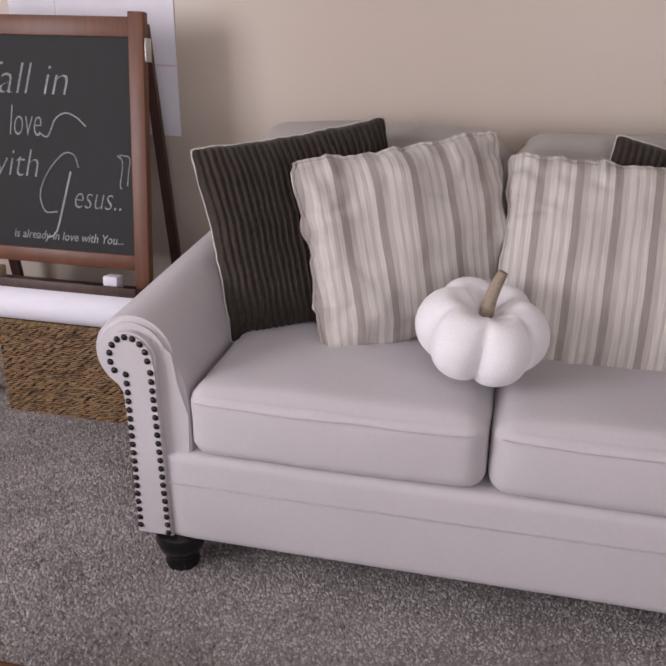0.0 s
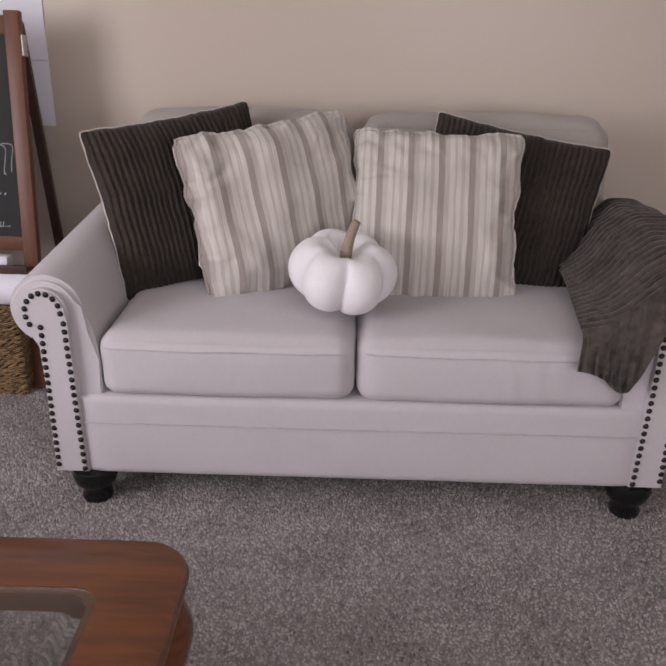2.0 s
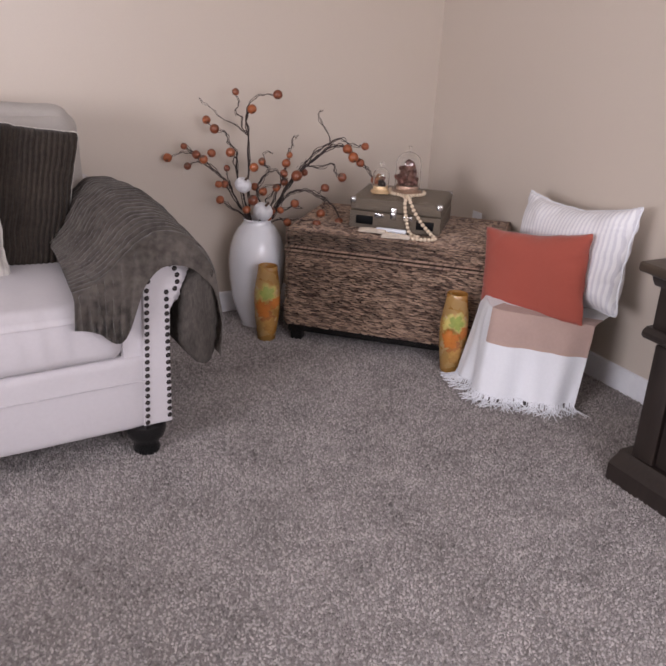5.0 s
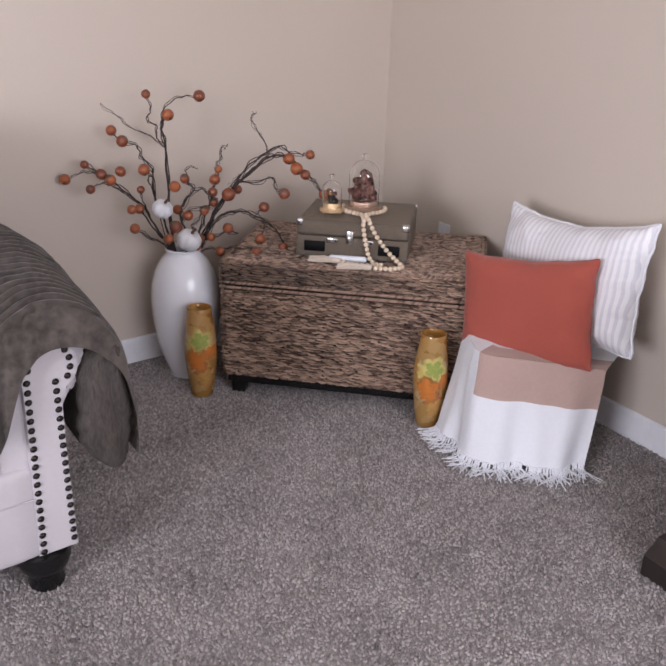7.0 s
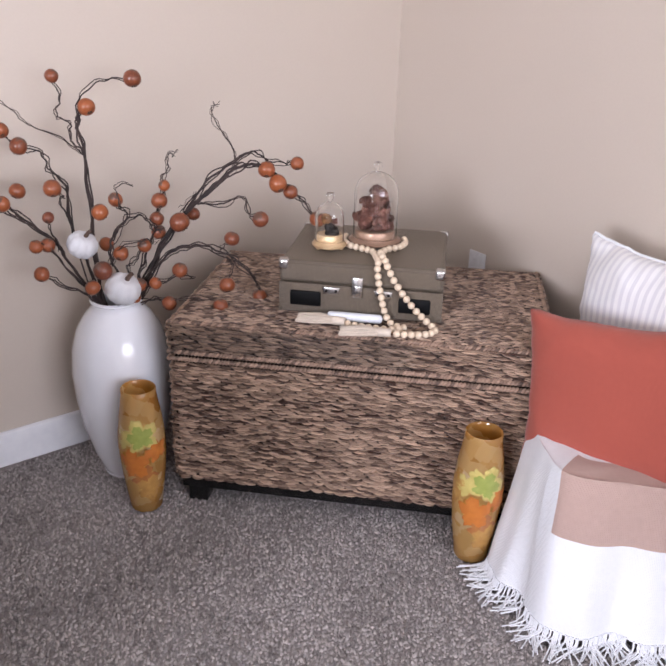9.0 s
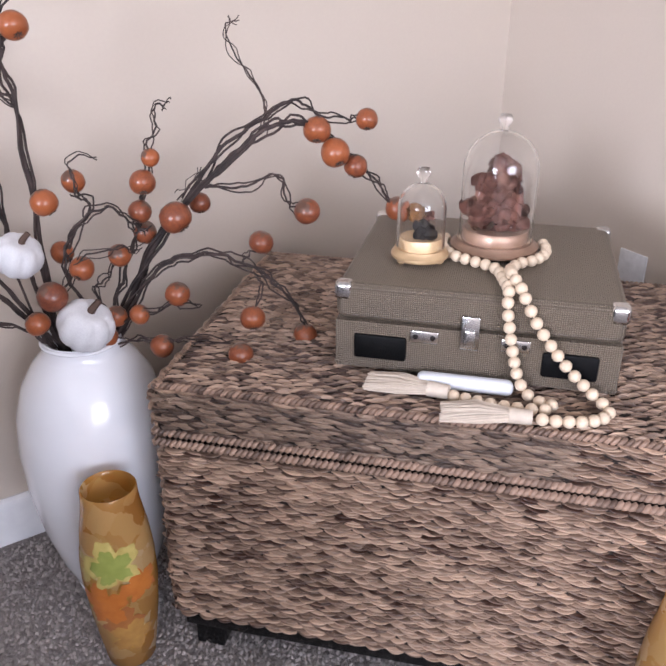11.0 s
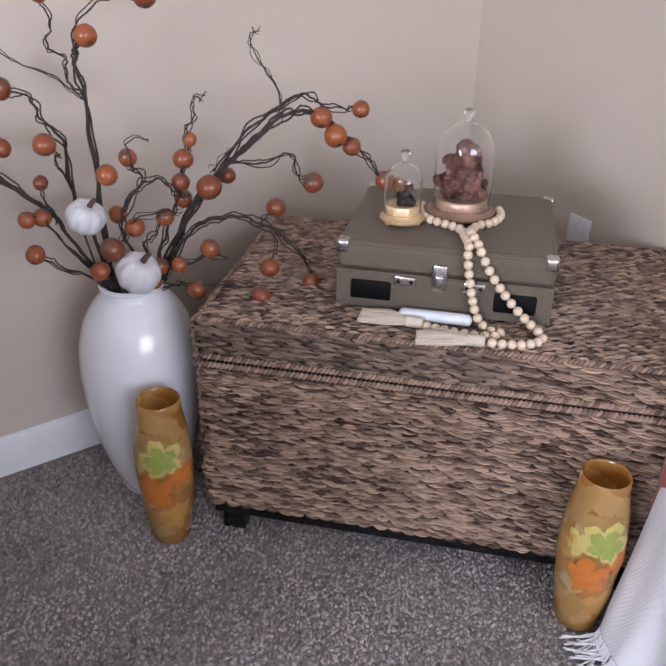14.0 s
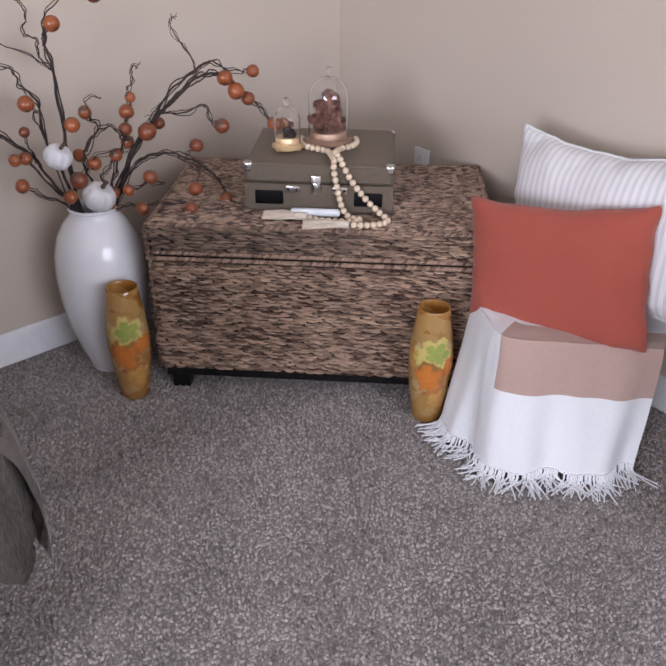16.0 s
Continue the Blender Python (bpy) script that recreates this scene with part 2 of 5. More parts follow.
def part(name, bm, material, parent=None, label="", smooth=40, m=None):
    """Links a bmesh (or a mesh) as one mesh object under a thing or a part."""
    if isinstance(bm, bmesh.types.BMesh):
        me = bpy.data.meshes.new(name)
        bmesh.ops.recalc_face_normals(bm, faces=bm.faces)
        bm.to_mesh(me)
        bm.free()
    else:
        me = bm
    if not me.materials:
        me.materials.append(material)
    if smooth:
        me.polygons.foreach_set("use_smooth", [True] * len(me.polygons))
        me.set_sharp_from_angle(angle=radians(smooth))
    o = new(name, me)
    if parent:
        o.parent = parent
    if m is not None:
        o.matrix_local = m
    return tagged(o, label)


def box(x0, y0, z0, x1, y1, z1, r=0.0, seg=2, bm=None):
    bm = bm or bmesh.new()
    g = bmesh.ops.create_cube(bm, size=1, matrix=Matrix.Translation(((x0 + x1) / 2, (y0 + y1) / 2, (z0 + z1) / 2)) @ Matrix.Diagonal((x1 - x0, y1 - y0, z1 - z0, 1)))
    if r:
        vs = set(g["verts"])
        bmesh.ops.bevel(bm, geom=[e for e in bm.edges if e.verts[0] in vs and e.verts[1] in vs], offset=r, segments=seg, profile=0.5, affect="EDGES")
    return bm


def sheet(fn, nu, nv, bm=None, wrap=False):
    """A grid of faces over fn(u, v), u and v from 0 to 1."""
    bm = bm or bmesh.new()
    rows = [[bm.verts.new(fn(i / nu, j / nv)) for j in range(nv + (0 if wrap else 1))] for i in range(nu + 1)]
    k = len(rows[0])
    for i in range(nu):
        for j in range(nv):
            bm.faces.new((rows[i][j], rows[i + 1][j], rows[i + 1][(j + 1) % k], rows[i][(j + 1) % k]))
    return bm


def lathe(profile, n=40, bm=None, at=(0, 0, 0)):
    """Turns (radius, height) pairs round the z axis."""
    bm = bm or bmesh.new()
    rings = []
    for r, z in profile:
        if r < 1e-5:
            rings.append([bm.verts.new((at[0], at[1], at[2] + z))])
        else:
            rings.append([bm.verts.new((at[0] + r * math.cos(2 * math.pi * k / n), at[1] + r * math.sin(2 * math.pi * k / n), at[2] + z)) for k in range(n)])
    for a, b in zip(rings, rings[1:]):
        for k in range(n):
            q = (k + 1) % n
            if len(a) > 1 and len(b) > 1:
                bm.faces.new((a[k], a[q], b[q], b[k]))
            elif len(a) > 1:
                bm.faces.new((a[k], a[q], b[0]))
            elif len(b) > 1:
                bm.faces.new((a[0], b[q], b[k]))
    return bm


def smooth_path(pts, per=6):
    """Catmull-Rom points through pts."""
    p = [Vector(q) for q in pts]
    p = [2 * p[0] - p[1]] + p + [2 * p[-1] - p[-2]]
    out = []
    for i in range(1, len(p) - 2):
        for k in range(per):
            t = k / per
            a, b, c, d = p[i - 1:i + 3]
            out.append(0.5 * ((2 * b) + (c - a) * t + (2 * a - 5 * b + 4 * c - d) * t * t + (3 * b - a - 3 * c + d) * t ** 3))
    return out + [p[-2]]


def tube(pts, r0, r1=None, n=7, bm=None, cap=True):
    """A round tube through pts, its radius going from r0 to r1."""
    bm = bm or bmesh.new()
    r1 = r0 if r1 is None else r1
    rings, up = [], Vector((0.3, 0.2, 1)).normalized()
    for i, p in enumerate(pts):
        d = (Vector(pts[min(i + 1, len(pts) - 1)]) - Vector(pts[max(i - 1, 0)])).normalized()
        if i == 0:
            a = d.cross(up) if d.cross(up).length > 0.05 else d.cross(Vector((1, 0, 0)))
        else:
            a = a - d * a.dot(d)
        a.normalize()
        b = d.cross(a)
        r = r0 + (r1 - r0) * i / max(1, len(pts) - 1)
        rings.append([bm.verts.new(Vector(p) + r * (a * math.cos(2 * math.pi * k / n) + b * math.sin(2 * math.pi * k / n))) for k in range(n)])
    for x, y in zip(rings, rings[1:]):
        for k in range(n):
            bm.faces.new((x[k], x[(k + 1) % n], y[(k + 1) % n], y[k]))
    if cap:
        bm.faces.new(rings[0])
        bm.faces.new(rings[-1][::-1])
    return bm


def extrude(profile, y0, y1, bm=None, axis="y"):
    """A prism over an (x, z) outline, from y0 to y1."""
    bm = bm or bmesh.new()
    a = [bm.verts.new((x, y0, z)) for x, z in profile]
    b = [bm.verts.new((x, y1, z)) for x, z in profile]
    n = len(a)
    for k in range(n):
        bm.faces.new((a[k], a[(k + 1) % n], b[(k + 1) % n], b[k]))
    bm.faces.new(a[::-1])
    bm.faces.new(b)
    return bm


def soft_box(w, d, h, r, puff, seed=0, n=26, wrinkle=0.004, crown=1.0):
    """A stuffed cushion: a rounded block standing on z = 0, centred in x and y, its faces puffed out and slightly uneven."""
    bm = bmesh.new()
    bmesh.ops.create_cube(bm, size=2)
    bmesh.ops.subdivide_edges(bm, edges=bm.edges[:], cuts=n, use_grid_fill=True)
    hw, hd, hh = w / 2, d / 2, h / 2
    for v in bm.verts:
        x, y, z = v.co
        p = Vector((x * hw, y * hd, z * hh))
        q = Vector((max(-hw + r, min(hw - r, p.x)), max(-hd + r, min(hd - r, p.y)), max(-hh + r, min(hh - r, p.z))))
        e = p - q
        p = q + (e.normalized() * r if e.length > 1e-6 else e)
        fx, fy, fz = max(0, 1 - x * x), max(0, 1 - y * y), max(0, 1 - z * z)
        if z > 0.99:
            p.z += crown * puff * (fx * fy) ** 0.5
        if abs(y) > 0.99:
            p.y += math.copysign(puff * 0.6 * (fx * fz) ** 0.5, y)
        if abs(x) > 0.99:
            p.x += math.copysign(puff * 0.3 * (fy * fz) ** 0.5, x)
        s = Vector((p.x * 5 + seed * 7.1, p.y * 5, p.z * 5))
        p += noise.noise_vector(s) * wrinkle + noise.noise_vector(s * 3) * wrinkle * 0.35
        v.co = p + Vector((0, 0, hh))
    return bm


def pillow(w, h, t, seed=0, nu=60, nv=60, ribs=0, ear=0.05, crease=0.006, sag=0.0, corner=0.04):
    """A throw pillow in its own x-z plane, centred at its middle: thick in the middle, thin at the seams, its corners drawn out."""
    bm = bmesh.new()
    sides = []
    for side in (-1, 1):
        rows = []
        for i in range(nu + 1):
            u = 2 * i / nu - 1
            row = []
            for j in range(nv + 1):
                v = 2 * j / nv - 1
                x = w / 2 * u * (1 - ear * (1 - v * v) * 0.9)
                z = h / 2 * v * (1 - ear * (1 - u * u) * 0.9)
                q = max(0.0, (1 - u ** 4) * (1 - v ** 4)) ** 0.55
                y = side * (t / 2 * q)
                s = Vector((x * 7 + seed * 3.7, side * 3 + seed, z * 7))
                edge = (abs(u) ** 3 + abs(v) ** 3) * min(1.0, q * 4)
                y += crease * noise.noise(s) * min(1, q * 3) * 1.5 + side * crease * edge * noise.noise(s * 3.2)
                if ribs:
                    y += side * 0.0048 * math.sin(math.pi * ribs * (u + 0.012 * noise.noise(s * 0.7))) * min(1.0, q * 3)
                z -= sag * (1 - u * u) * max(0, v) + crease * 0.8 * noise.noise(Vector((u * 4 + seed, 2.2, v * 4)))
                x += crease * 0.8 * noise.noise(Vector((v * 4 + seed, 9.2, u * 4)))
                rim_u, rim_v = abs(u) ** 8, abs(v) ** 8
                x += crease * 0.35 * rim_u * noise.noise(Vector((v * 13 + seed, 1.1, u)))
                z += crease * 0.35 * rim_v * noise.noise(Vector((u * 13 + seed, 5.1, v)))
                pucker = abs(u) ** 4 * (1 - abs(v) ** 6) * noise.noise(Vector((v * 17 + seed, u * 2.5, side * 4))) + abs(v) ** 4 * (1 - abs(u) ** 6) * noise.noise(Vector((u * 17 + seed, v * 2.5, side * 4 + 7)))
                y += side * crease * 0.55 * pucker * min(1.0, q * 4)
                ex, ez = max(0.0, abs(x) - w / 2 + corner), max(0.0, abs(z) - h / 2 + corner)
                if ex and ez:
                    k = 1 - max(ex, ez) / math.hypot(ex, ez)
                    x, z = x - math.copysign(ex * k, x), z - math.copysign(ez * k, z)
                row.append((x, y, z))
            rows.append(row)
        sides.append(rows)
    vs = {}

    def vert(s, i, j):
        if i in (0, nu) or j in (0, nv):
            s = 0
        if (s, i, j) not in vs:
            x, y, z = sides[s][i][j]
            vs[s, i, j] = bm.verts.new((x, 0 if (i in (0, nu) or j in (0, nv)) else y, z))
        return vs[s, i, j]
    for s in (0, 1):
        for i in range(nu):
            for j in range(nv):
                f = [vert(s, i, j), vert(s, i + 1, j), vert(s, i + 1, j + 1), vert(s, i, j + 1)]
                bm.faces.new(f if s == 0 else f[::-1])
    rim = [sides[0][i][0] for i in range(nu + 1)] + [sides[0][nu][j] for j in range(1, nv + 1)] + [sides[0][i][nv] for i in range(nu - 1, -1, -1)] + [sides[0][0][j] for j in range(nv - 1, 0, -1)]
    return bm, [Vector((x, 0, z)) for x, y, z in rim]


def fast_mesh(name, verts, faces):
    """A mesh from numpy arrays of vertices and equal-sided faces."""
    me = bpy.data.meshes.new(name)
    n, k = faces.shape
    me.vertices.add(len(verts))
    me.vertices.foreach_set("co", verts.astype(np.float32).ravel())
    me.loops.add(n * k)
    me.loops.foreach_set("vertex_index", faces.astype(np.int32).ravel())
    me.polygons.add(n)
    me.polygons.foreach_set("loop_start", np.arange(0, n * k, k, dtype=np.int32))
    me.update(calc_edges=True)
    me.validate()
    return me


def strand_template(seg=6, arc=5):
    """One woven stitch, 2 long (x), 2 wide (y) and 1 high (z), bent over like a lentil."""
    v, f = [], []
    for i in range(seg + 1):
        t = 2 * i / seg - 1
        wd, ht = (1 - 0.55 * t ** 4), (1 - 0.95 * t * t)
        for k in range(arc + 1):
            a = math.pi * k / arc
            v.append((t, -wd * math.cos(a), ht * (0.35 + 0.65 * math.sin(a)) - (0.35 if k in (0, arc) else 0)))
    for i in range(seg):
        for k in range(arc):
            a = i * (arc + 1) + k
            f.append((a, a + 1, a + arc + 2, a + arc + 1))
    return np.array(v), np.array(f)


def weave(cells):
    """Joins stitches: cells of (centre, along, out, half length, half width, height, slant)."""
    tv, tf = strand_template()
    vs, fs = [], []
    for c, a, o, hl, hw, ht, sl, *bow in cells:
        a, o = np.array(a, float), np.array(o, float)
        b = np.cross(o, a)
        a2 = a * math.cos(sl) + b * math.sin(sl)
        b2 = np.cross(o, a2)
        fs.append(tf + len(vs) * len(tv))
        vs.append(np.array(c) + tv[:, :1] * hl * a2 + (tv[:, 1:2] * hw - (bow[0] if bow else 0.0) * tv[:, :1] ** 2) * b2 + tv[:, 2:] * ht * o)
    return np.concatenate(vs), np.concatenate(fs)


def weave_cells(origin, along, across, out, w, h, length=0.029, pitch=0.0096, rng=None, slant=-0.07, height=0.0085, blades=2):
    """Stitches over a panel of w by h, every other row shifted by half a stitch."""
    o, a, c, n = (np.array(q, float) for q in (origin, along, across, out))
    cells = []
    rows, cols = int(round(h / pitch)), int(round(w / length))
    for j in range(rows):
        for i in range(cols + 1):
            s = (i + (0.5 if j % 2 else 0)) * w / cols + rng.uniform(-0.0025, 0.0025)
            if s > w - 0.003 or s < 0.003:
                continue
            mid = o + a * s + c * ((j + 0.5) * h / rows) - n * 0.001
            turn = slant * rng.uniform(0.5, 1.6)
            for k in range(blades):
                hl = min(length * rng.uniform(0.5, 0.7), s + 0.008, w - s + 0.008)
                off = ((k + 0.5) / blades - 0.5) * pitch * 1.15 + rng.uniform(-0.0006, 0.0006)
                cells.append((mid + c * off + a * rng.uniform(-0.004, 0.004), a, n, hl, pitch * rng.uniform(0.28, 0.52) / (blades + 0.3),
                              height * rng.uniform(0.7, 1.2), turn + rng.uniform(-0.12, 0.12), rng.uniform(-0.0008, 0.0008)))
    return cells


# ---- the room ----
EAST_X, EAST_TURN = 3.56, -4.6
wall_n = tagged(part("wall_north", box(-2.5, 1.145, 0, 3.75, 1.265, 2.44), WALL, smooth=0), "smooth warm beige painted wall", "wall", kind="structure")
east = pose(EAST_X, 1.145, 0, 0, 0, EAST_TURN)
wall_e = tagged(part("wall_east", box(0, -5.2, 0, 0.12, 0.0, 2.44), WALL, smooth=0, m=east), "smooth warm beige painted wall", "wall", kind="structure")


def wall_with_window(name, w, h, x0, x1, z0, z1, m):
    bm = bmesh.new()
    for a in ((0, 0, x0, h), (x1, 0, w, h), (x0, 0, x1, z0), (x0, z1, x1, h)):
        box(a[0], 0, a[1], a[2], 0.12, a[3], bm=bm)
    return tagged(part(name, bm, WALL, smooth=0, m=m), "beige painted wall with a bright window", "wall", kind="structure")


wall_with_window("wall_south", 6.4, 2.44, 3.5, 5.5, 0.85, 2.15, pose(-2.5, -3.7, 0))
wall_with_window("wall_west", 5.0, 2.44, 0.95, 2.65, 0.85, 2.15, pose(-2.38, -3.75, 0, 0, 0, 90))
for nm, m, w in (("window_1", pose(1.0, -3.65, 0.85), 2.0), ("window_2", pose(-2.43, -2.80, 0.85, 0, 0, 90), 1.7)):
    win = thing(nm, m, "white framed double window letting in daylight", "window", kind="structure")
    for a in ((0, 0, w, 0.05), (0, 1.25, w, 1.3), (0, 0.05, 0.05, 1.25), (w - 0.05, 0.05, w, 1.25), (w / 2 - 0.025, 0.05, w / 2 + 0.025, 1.25)):
        part("window_frame", box(a[0], -0.03, a[1], a[2], 0.03, a[3], 0.004, 1), TRIM, win)
tagged(part("ceiling", box(-2.5, -3.7, 2.44, 3.75, 1.265, 2.54), CEIL, smooth=0), "plain white ceiling", "ceiling", kind="structure")


def skirting(length):
    return extrude([(0, 0), (0.014, 0), (0.014, 0.085), (0.010, 0.097), (0.004, 0.102), (0, 0.102)], 0, length)


bn = tagged(part("baseboard", skirting(6.0), TRIM, smooth=30), "white painted wooden baseboard", "baseboard", kind="structure")
bn.matrix_world = pose(-2.38, 1.1445, 0, 0, 0, -90)
be = tagged(part("baseboard", skirting(4.8), TRIM, smooth=30), "white painted wooden baseboard", "baseboard", kind="structure")
be.matrix_world = east @ pose(-0.0005, -0.016, 0, 0, 0, 180)
floor = tagged(part("floor", box(-2.5, -3.7, -0.1, 3.75, 1.265, 0), CARPET, smooth=0), "grey and beige speckled cut-pile carpet", "carpet", kind="structure")


# ---- sofa ----
sofa = thing("sofa", pose(0, 0, 0), "pale grey upholstered two-seat sofa with rolled arms and nailhead trim", "sofa")
SX0, SX1 = -0.005, 1.540          # inner edges of the front panels


def arm_outline(k=1.0):
    """Section of a rolled arm, outer side at negative x."""
    pts = [(0.055, 0.13), (0.055, 0.46), (0.045, 0.54), (0.025, 0.60)]
    for a in range(10, 250, 12):
        pts.append((-0.075 + 0.098 * math.cos(radians(a)), 0.60 + 0.098 * math.sin(radians(a))))
    return pts + [(-0.088, 0.50), (-0.092, 0.40), (-0.095, 0.13)]


def panel_outline():
    pts = [(0.0, 0.115), (-0.012, 0.50), (-0.012, 0.575)]
    for a in range(-15, 250, 12):
        pts.append((-0.075 + 0.066 * math.cos(radians(a)), 0.60 + 0.070 * math.sin(radians(a))))
    return pts + [(-0.088, 0.515), (-0.091, 0.40), (-0.094, 0.115)]


def nail_places():
    pts = [Vector((-0.010 - 0.012 * k / 19, 0, 0.128 + 0.0235 * k)) for k in range(20)]
    for a in range(0, 222, 24):
        pts.append(Vector((-0.074 + 0.047 * math.cos(radians(a)), 0, 0.603 + 0.055 * math.sin(radians(a)))))
    return pts + [Vector((-0.084, 0, 0.563 - 0.0235 * k)) for k in range(19)]


NAILMESH = None
for side in (0, 1):
    flip = Matrix.Diagonal((-1 if side else 1, 1, 1, 1))
    base = Matrix.Translation((SX1 if side else 0, 0, 0)) @ flip
    ol = arm_outline()
    bm = extrude(ol, 0.0, 1.0)
    bmesh.ops.bevel(bm, geom=[e for e in bm.edges if abs(e.verts[0].co.y - e.verts[1].co.y) < 1e-6], offset=0.012, segments=3, affect="EDGES")
    for vx in bm.verts:
        vx.co.z += 0.055 * max(0.0, vx.co.y) * min(1.0, max(0.0, (vx.co.z - 0.35) / 0.2))
    bmesh.ops.transform(bm, matrix=base, verts=bm.verts)
    arm = part("arm", bm, SOFA, sofa)
    bm = extrude(panel_outline(), -0.022, 0.002)
    bmesh.ops.bevel(bm, geom=[e for e in bm.edges if e.verts[0].co.y < -0.02 and e.verts[1].co.y < -0.02], offset=0.006, segments=2, affect="EDGES")
    bmesh.ops.transform(bm, matrix=base, verts=bm.verts)
    fp = part("front_panel", bm, SOFA, sofa)
    for p in nail_places():
        if NAILMESH is None:
            bm = lathe([(0.0, 0.0055), (0.0037, 0.005), (0.0068, 0.003), (0.0084, 0.0)], 10)
            bmesh.ops.transform(bm, matrix=pose(0, 0, 0, 90), verts=bm.verts)
            NAILMESH = part("nailhead", bm, NAIL, fp, "dark bronze nailhead")
            o = NAILMESH
        else:
            o = new("nailhead", NAILMESH.data)
            o.parent = fp
        o.matrix_local = Matrix.Translation((base @ p) + Vector((0, -0.0225, 0)))
    for y in (0.03, 0.93):
        bm = lathe([(0.0, 0.115), (0.045, 0.115), (0.062, 0.105), (0.066, 0.085), (0.058, 0.06), (0.043, 0.045), (0.040, 0.03), (0.045, 0.012), (0.042, 0.0), (0, 0)], 28)
        bmesh.ops.transform(bm, matrix=Matrix.Translation((SX1 + 0.02 if side else 0.0, y, 0)), verts=bm.verts)
        part("foot", bm, BLACKWOOD, sofa, "glossy black turned bun foot")
bm = soft_box(1.60, 0.12, 0.25, 0.018, 0.006, 3, 20, 0.0015, 0.3)
bmesh.ops.transform(bm, matrix=Matrix.Translation((0.776, 0.045, 0.108)), verts=bm.verts)
part("front_rail", bm, SOFA, sofa)
part("rail_seam", tube([(x / 20, -0.0195 - 0.003 * math.sin(x / 31 * math.pi), 0.277) for x in range(0, 32)], 0.002), SEAM, sofa)
part("seat_deck", box(0.03, 0.09, 0.12, 1.53, 0.95, 0.35, 0.01), SOFA, sofa)
for k, (x0, x1) in enumerate(((0.058, 0.752), (0.762, 1.492))):
    bm = soft_box(x1 - x0, 0.68, 0.185, 0.045, 0.022, 11 + k * 5, 30, 0.004)
    bmesh.ops.transform(bm, matrix=Matrix.Translation(((x0 + x1) / 2, 0.325, 0.352)), verts=bm.verts)
    if k:
        for vx in bm.verts:
            if vx.co.y < 0.10:
                vx.co.y += 0.003 * min(1, (0.10 - vx.co.y) / 0.1) * math.sin(vx.co.x * 95 + vx.co.z * 14) * math.exp(-((vx.co.x - 1.27 - (vx.co.z - 0.5) * 0.4) / 0.12) ** 2)
    face = [v_.co.copy() for v_ in bm.verts if abs(v_.co.z - 0.505) < 0.016 and v_.co.y < 0.1]
    c = part("seat_cushion", bm, SOFA, sofa)
    line = []
    for i in range(29):
        xi = x0 + 0.02 + (x1 - x0 - 0.04) * i / 28
        near = [p for p in face if abs(p.x - xi) < 0.022]
        line.append((xi, (min(p.y for p in near) if near else 0.0) - 0.0005, 0.505 + 0.0012 * math.sin(i * 0.5 + k)))
    part("seam", tube(line, 0.0016), SEAM, c)
    bm = soft_box(0.84 if k else 0.75, 0.22, 0.52, 0.075, 0.03, 31 + k * 3, 44, 0.010)
    bmesh.ops.transform(bm, matrix=Matrix.Translation((1.174 if k else 0.367, 0.80, 0.49)) @ pose(0, 0, 0, -6), verts=bm.verts)
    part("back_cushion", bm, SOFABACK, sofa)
bm = soft_box(1.70, 0.17, 0.80, 0.05, 0.01, 47, 20, 0.002)
bmesh.ops.transform(bm, matrix=Matrix.Translation((0.776, 1.0, 0.12)), verts=bm.verts)
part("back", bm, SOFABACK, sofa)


def throw_pillow(name, label, mat, w, h, t, m, seed, ribs=0, cord=None, nu=60, nv=60, ear=0.05, crease=0.006, sag=0.0, group="", corner=0.03):
    bm, rim = pillow(w, h, t, seed, nu, nv, ribs, ear, crease, sag, corner)
    o = thing(name, m, label, "pillow", group)
    part("cover", bm, mat, o, smooth=60)
    if cord:
        part("piping", tube(rim[::2] + [rim[0]], cord[1], n=6, cap=False), cord[0], o, cord[2])
    return o


def facing(tl, tr, bl, t=0.0):
    """The pose of a pillow from its top-left, top-right and bottom-left corners as one looks at it, and its width and height."""
    tl, tr, bl = Vector(tl), Vector(tr), Vector(bl)
    x = (tr - tl).normalized()
    z = (tl - bl)
    z = (z - x * z.dot(x)).normalized()
    y = z.cross(x)
    c = (tr + bl) / 2 + y * t
    return Matrix(((x.x, y.x, z.x, c.x), (x.y, y.y, z.y, c.y), (x.z, y.z, z.z, c.z), (0, 0, 0, 1))), (tr - tl).length, (tl - bl).length


m, w, h = facing((-0.069, 0.399, 1.016), (0.398, 0.68, 1.083), (0.067, 0.295, 0.515), 0.03)
throw_pillow("corduroy_pillow", "dark charcoal-brown ribbed plush pillow leaning on the sofa arm", CORD, w, h, 0.17, m, 1, 31, (PIPING, 0.003, "cream piping"), 248, 50, corner=0.018, group="pillows on the sofa")
m, w, h = facing((0.965, 0.672, 1.07), (1.519, 0.597, 0.969), (0.93, 0.51, 0.56), 0.03)
throw_pillow("corduroy_pillow", "dark charcoal-brown ribbed plush pillow behind a striped pillow", CORD, w * 1.0, h, 0.16, m, 2, 31, (PIPING, 0.003, "cream piping"), 248, 50, corner=0.018, group="pillows on the sofa")
m, w, h = facing((0.236, 0.325, 1.012), (0.724, 0.568, 1.078), (0.320, 0.235, 0.51), 0.03)
throw_pillow("striped_pillow", "cream pillow with vertical taupe stripes propped on the sofa", STRIPE, w, h, 0.17, m, 5, 0, (STRIPE, 0.006, ""), 70, 70, 0.055, 0.017, group="pillows on the sofa")
m, w, h = facing((0.715, 0.54, 1.025), (1.230, 0.525, 1.020), (0.750, 0.32, 0.508), 0.03)
